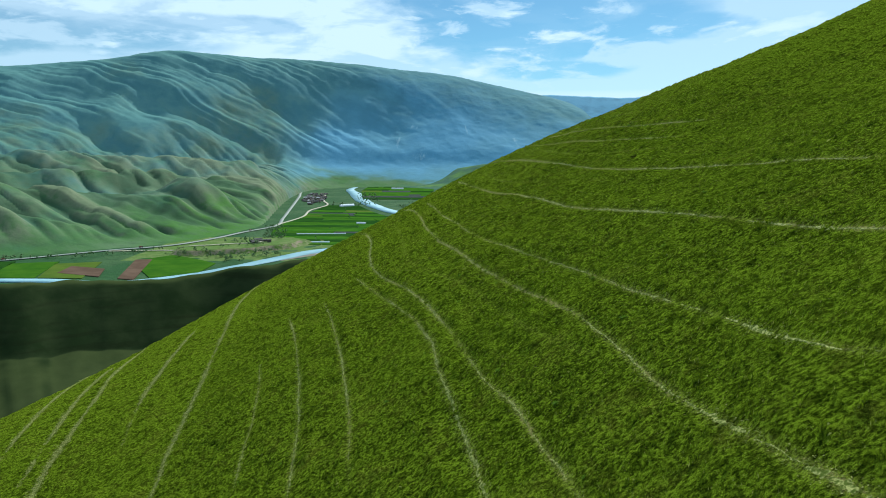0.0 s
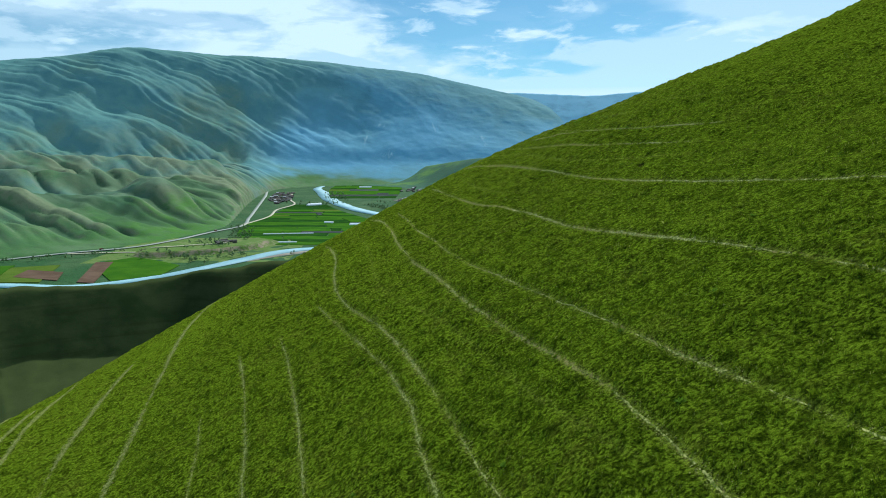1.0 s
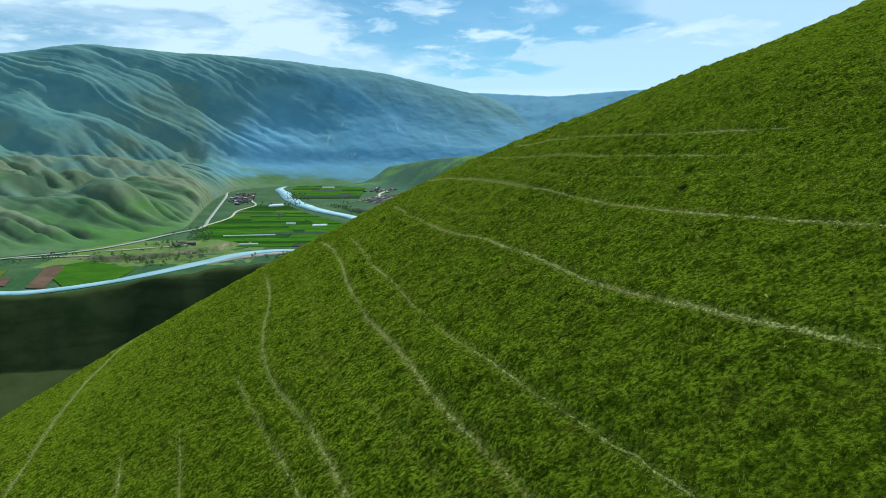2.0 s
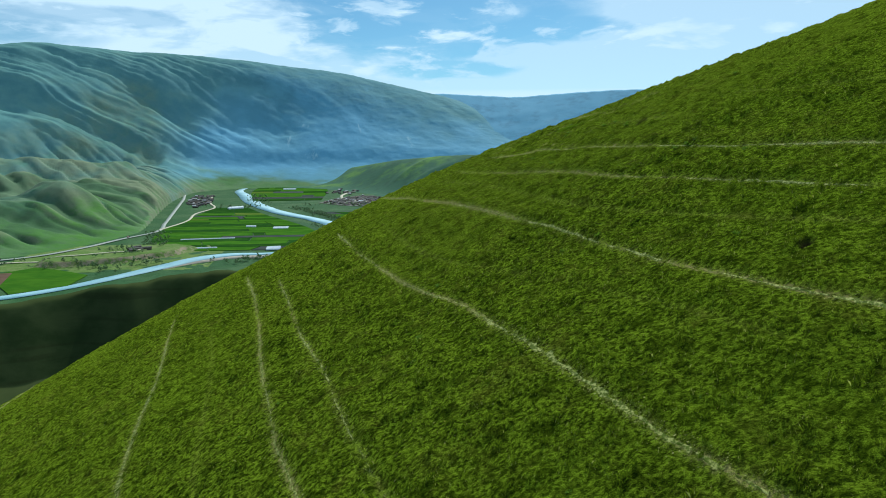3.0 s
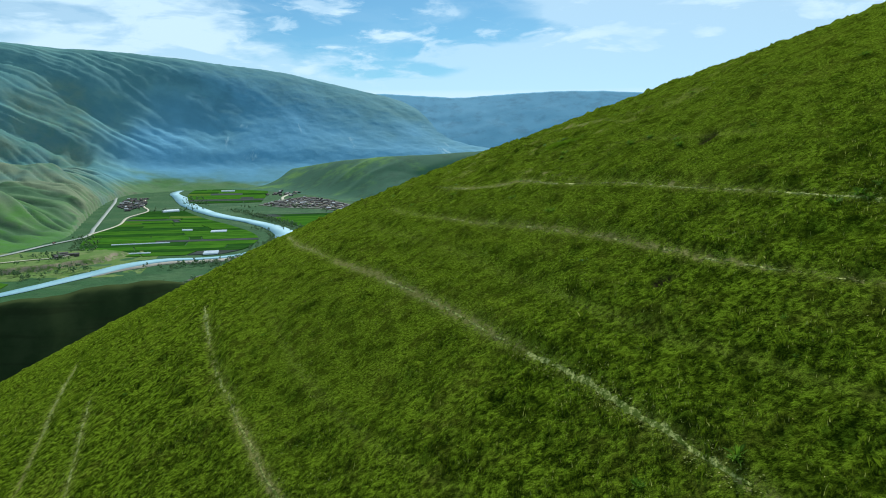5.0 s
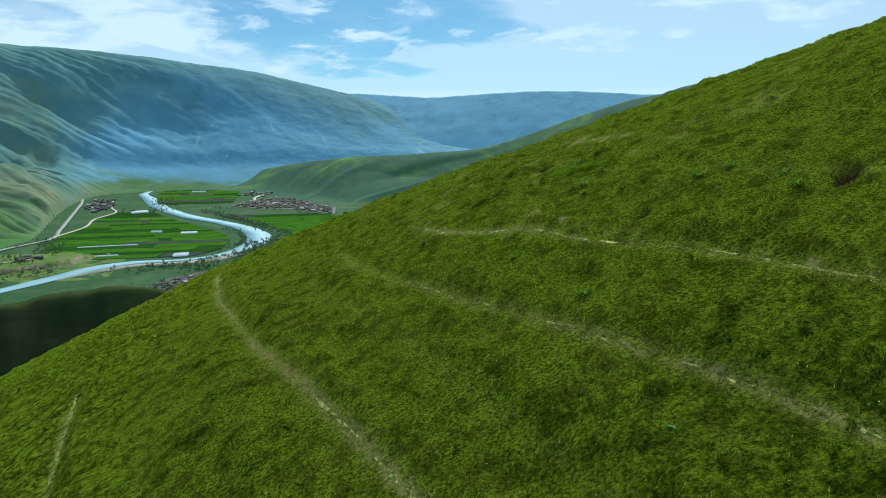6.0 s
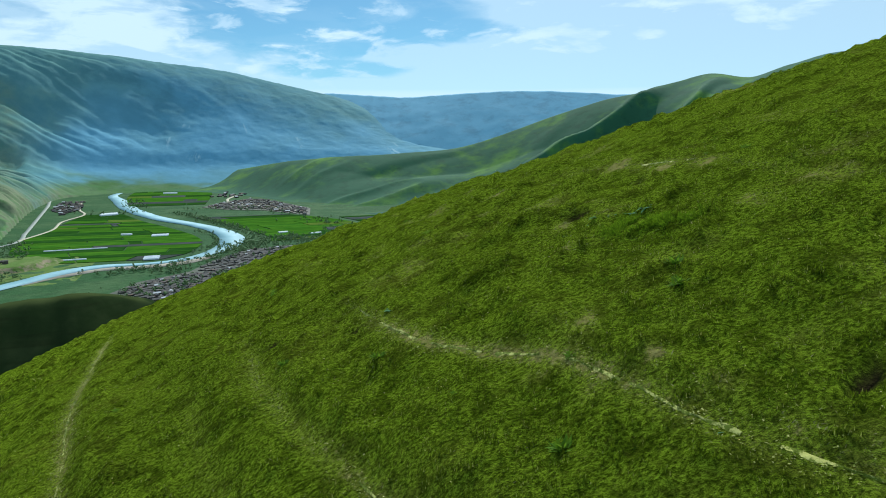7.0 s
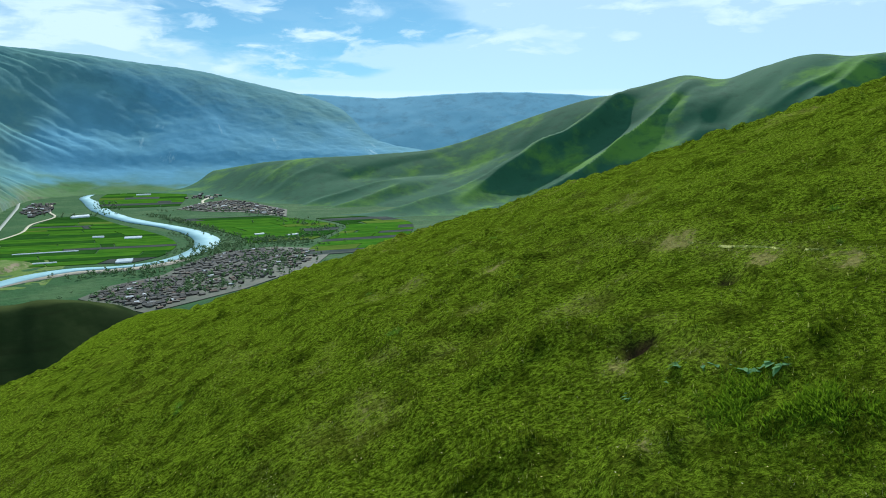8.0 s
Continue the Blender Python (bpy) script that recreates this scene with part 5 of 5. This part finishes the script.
PLANTS = (
    (0, ((5.22, 16.0), (7.44, 19.35), (9.82, 22.14), (11.97, 41.76), (12.28, 41.62), (12.40, 48.54), (12.49, 46.6), (11.50, 50.58), (8.37, 39.1), (7.55, 39.6), (10.06, 35.34), (9.7, 49.58), (11.73, 50.94), (9.76, 47.28), (8.92, 52.57))),
    (1, ((5.32, 20.24), (1.73, 17.65), (2.89, 13.68), (-2.12, 20.09), (12.79, 48.23), (10.9, 56.9), (8.18, 58.73), (15.1, 50.05), (16.44, 45.78), (3.15, 38.17), (0.79, 28.72), (12.27, 41.43), (12.5, 41.5), (12.63, 39.1), (12.8, 47.16), (4.41, 42.05), (3.47, 39.31), (12.47, 48.67), (12.8, 48.28), (10.83, 56.81), (8.15, 58.5), (12.41, 56.57), (14.38, 52.9), (14.83, 54.02))),
    (2, ((9.23, 44.46), (11.72, 53.16), (11.96, 52.99), (12.07, 53.07), (12.23, 52.9), (12.29, 52.82), (12.33, 52.59), (12.4, 52.45), (10.49, 48.82), (7.53, 35.66), (9.38, 53.8))),
)


def place(k, x, y, s):
    z, n = hill_at(x, y)
    m = Matrix.Translation((x, y, z - 0.01)) @ Vector((0, 0, 1)).rotation_difference((n + Vector((0, 0, 1))).normalized()).to_matrix().to_4x4() @ pose(0, 0, 0, 0, 0, rng.uniform(0, 360)) @ Matrix.Diagonal((s, s, s, 1))
    tagged(copy_thing(WEEDS[k], m), WEED_LABELS[k], "plant", "weeds in the turf")


for k, spots in PLANTS:
    for x, y in spots:
        place(k, x, y, rng.uniform(0.85, 1.2))
for i in range(95):
    x, y = rng.uniform(-9, 19), rng.uniform(6, 64)
    place(int(rng.choice(3, p=(0.3, 0.62, 0.08))), x, y, rng.uniform(0.35, 0.75))
for kind in WEEDS:
    for ob in (*kind.children_recursive, kind):
        bpy.data.objects.remove(ob)


def build_grass(count):
    """Single blades of grass over the part of the slope that is seen from near by."""
    rng = np.random.default_rng(21)
    third = count // 3
    x = np.concatenate([rng.uniform(-13, 21, third), rng.uniform(1, 17, third), rng.normal(9.5, 3.4, count - 2 * third)])
    y = np.concatenate([rng.uniform(2, 66, third), rng.uniform(5, 56, third), rng.normal(50, 5.5, count - 2 * third)])
    close = grazed_at(x, y)
    clump = (1 - close) * fbm(x * 8.0, y * 8.0, 3, 51, 0.6) + close * fbm(x * 15.0, y * 15.0, 3, 53, 0.6) + 0.35 * fbm(x * 1.6, y * 1.6, 3, 52)
    z, wear, hole = hill_z(x, y)
    keep = (rng.random(count) < np.clip(0.42 + 1.5 * clump, 0.04, 1)) & (wear < 0.35 * rng.random(count) + 0.12) & (hole < 0.3)
    x, y, z, clump, close = x[keep], y[keep], z[keep] + BASE, clump[keep], close[keep]
    n = len(x)
    a = rng.uniform(0, 2 * np.pi, n)
    lean = rng.uniform(0.2, 0.95, n)
    length = rng.uniform(0.022, 0.05, n) * (1 - 0.5 * close) * (1 + 1.7 * np.clip(clump, -0.3, 0.9))
    width = rng.uniform(0.003, 0.0058, n) * (1 + 0.7 * smooth(48, 38, y))
    wx, wy = np.cos(a), np.sin(a)
    tip = np.stack([x + wx * length * lean, y + wy * length * lean, z + length * np.sqrt(1.05 - lean**2)], 1)
    side = np.stack([-wy * width, wx * width, np.zeros(n)], 1)
    root = np.stack([x, y, z - 0.012], 1)
    verts = np.stack([root - side, root + side, tip], 1).reshape(-1, 3)
    faces = np.arange(n * 3).reshape(-1, 3)
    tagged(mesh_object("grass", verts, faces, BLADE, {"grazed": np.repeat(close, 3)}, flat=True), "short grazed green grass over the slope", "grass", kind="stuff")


def build_tufts(count, grow, label):
    """Taller clumps of grass that the animals have left standing."""
    rng = np.random.default_rng(int(grow * 100))
    cx, cy = rng.uniform(-13, 21, count), rng.uniform(3, 66, count)
    keep = (fbm(cx * 0.5, cy * 0.4, 3, 57) > rng.uniform(-0.5, 0.4, count)) & ((grow < 1.2) | (cy < 44))
    cx, cy = cx[keep], cy[keep]
    k = 22
    size = np.repeat(rng.uniform(0.4, 1.0, len(cx)) ** 2, k)
    x, y = np.repeat(cx, k) + rng.normal(0, 0.045 * grow, len(cx) * k) * (0.5 + size), np.repeat(cy, k) + rng.normal(0, 0.045 * grow, len(cx) * k) * (0.5 + size)
    z = hill_z(x, y)[0] + BASE
    n = len(x)
    a, lean, length = rng.uniform(0, 2 * np.pi, n), rng.uniform(0.1, 0.9, n), rng.uniform(0.05, 0.13, n) * (0.5 + size) * (0.4 + 0.6 * grow) * (1 - 0.62 * smooth(40, 47, y) * smooth(2, 5, x))
    wx, wy = np.cos(a), np.sin(a)
    side = np.stack([-wy, wx, np.zeros(n)], 1) * rng.uniform(0.004, 0.008, n)[:, None] * (0.5 + 0.5 * grow)
    root = np.stack([x, y, z - 0.012], 1)
    mid = np.stack([x + wx * length * lean * 0.4, y + wy * length * lean * 0.4, z + length * 0.6], 1)
    tip = np.stack([x + wx * length * lean, y + wy * length * lean, z + length * np.sqrt(1.02 - lean**2)], 1)
    verts = np.stack([root - side, root + side, mid + side * 0.8, tip], 1).reshape(-1, 3)
    i = np.arange(n)[:, None] * 4
    faces = np.concatenate([i + np.array([[0, 1, 2]]), i + np.array([[0, 2, 3]])])
    tagged(mesh_object("grass_tufts", verts, faces, TUFT, flat=True), label, "grass", kind="stuff")


def scatter(name, x, y, length, width, lean, material, label, category):
    """Loose single blades at the given places."""
    z, n = hill_z(x, y)[0] + BASE, len(x)
    a = rng.uniform(0, 2 * np.pi, n)
    wx, wy = np.cos(a), np.sin(a)
    side = np.stack([-wy, wx, np.zeros(n)], 1) * width[:, None]
    root = np.stack([x, y, z - 0.008], 1)
    mid = root + np.stack([wx * lean * 0.4, wy * lean * 0.4, np.sqrt(1.02 - lean**2) * 0.62], 1) * length[:, None]
    tip = root + np.stack([wx * lean, wy * lean, np.sqrt(1.02 - lean**2) * 0.95], 1) * length[:, None]
    verts = np.stack([root - side, root + side, mid + side * 0.8, tip], 1).reshape(-1, 3)
    i = np.arange(n)[:, None] * 4
    faces = np.concatenate([i + np.array([[0, 1, 2]]), i + np.array([[0, 2, 3]])])
    tagged(mesh_object(name, verts, faces, material, flat=True), label, category, kind="stuff")


def build_dead_grass():
    """Straw on the bare patches and along the trails of the near slope."""
    x, y = rng.uniform(3, 16, 330000), rng.uniform(42, 60, 330000)
    wear = trail_wear(x, y)[0]
    thin = 0.28 * np.clip(fbm(x * 1.3, y * 1.3, 4, 63, 0.65) + 0.12, 0, 1)
    keep = np.maximum(wear, thin) > rng.uniform(0.08, 1.1, len(x))
    x, y = x[keep][:60000], y[keep][:60000]
    n = len(x)
    scatter("dead_grass", x, y, rng.uniform(0.015, 0.045, n), rng.uniform(0.002, 0.0045, n), rng.uniform(0.5, 1.0, n), STRAW, "flattened pale dead grass on bare patches", "dead grass")


def build_tall_grass():
    """A lush strip of ungrazed grass."""
    n = 14000
    u = rng.random(n)
    x, y = 11.95 + 0.45 * u + rng.normal(0, 0.12, n), 52.55 - 0.95 * u + rng.normal(0, 0.15, n)
    keep = fbm(x * 5, y * 5, 3, 67, 0.6) > rng.uniform(-0.1, 0.5, n)
    x, y = x[keep], y[keep]
    n = len(x)
    scatter("tall_grass", x, y, rng.uniform(0.025, 0.075, n), rng.uniform(0.0018, 0.0035, n), rng.uniform(0.2, 0.95, n), LUSH, "bright green patch of taller ungrazed grass", "grass")


def build_flowers(count):
    """Tiny yellow and cream flower heads in the turf."""
    x, y = rng.uniform(-2, 18, count), rng.uniform(8, 62, count)
    keep = fbm(x * 0.4, y * 0.4, 3, 65) > rng.uniform(-0.6, 0.5, count)
    x, y = x[keep], y[keep]
    z, n = hill_z(x, y)[0] + BASE + rng.uniform(0.02, 0.05, len(x)), len(x)
    r = rng.uniform(0.004, 0.008, n)
    c = np.stack([x, y, z], 1)
    ring = [c + np.stack([r * math.cos(k * 2 * math.pi / 5), r * math.sin(k * 2 * math.pi / 5), r * 0.5], 1) for k in range(5)]
    verts = np.stack([c, *ring], 1).reshape(-1, 3)
    i = np.arange(n)[:, None] * 6
    faces = np.concatenate([i + np.array([[0, 1 + k, 1 + (k + 1) % 5]]) for k in range(5)])
    tagged(mesh_object("flowers", verts, faces, PETAL, flat=True), "tiny yellow and cream flowers dotted in the turf", "flowers", kind="stuff")


def build_truck(x, y, turn):
    base = new("truck")
    bm = bmesh.new()
    box(bm, -4.2, 1.8, -1.25, 1.25, 0.9, 3.4)
    bmesh.ops.bevel(bm, geom=bm.edges[:], offset=0.12, segments=1, affect="EDGES")
    part("cargo_body", bm, PAINT, base)
    bm = bmesh.new()
    box(bm, 2.0, 4.0, -1.2, 1.2, 0.6, 2.9)
    bmesh.ops.bevel(bm, geom=bm.edges[:], offset=0.25, segments=2, affect="EDGES")
    part("cab", bm, PLASTER, base)
    for wx in (-3.2, -2.0, 3.0):
        for wy in (-1.1, 1.1):
            bm = bmesh.new()
            bmesh.ops.create_cone(bm, cap_ends=True, segments=10, radius1=0.5, radius2=0.5, depth=0.35, matrix=Matrix.Translation((wx, wy, 0.5)) @ Matrix.Rotation(radians(90), 4, "X"))
            part("wheel", bm, TYRE, base)
    base.matrix_world = pose(x, y, 0.6, 0, 0, turn)
    tagged(base, "small covered truck standing on the main road", "truck", "vehicles on the road")


for x, y, turn in ((-868, 1275, 37), (-668, 1434, 36), (-508, 1722, 70)):
    build_truck(x, y, turn)
build_dead_grass()
build_tall_grass()
build_flowers(9000)
build_grass(1900000)
build_tufts(9000, 0.7, "taller dark green grass tufts dotted over the slope")
build_tufts(900, 1.1, "sparse broad green tussocks standing out of the turf")
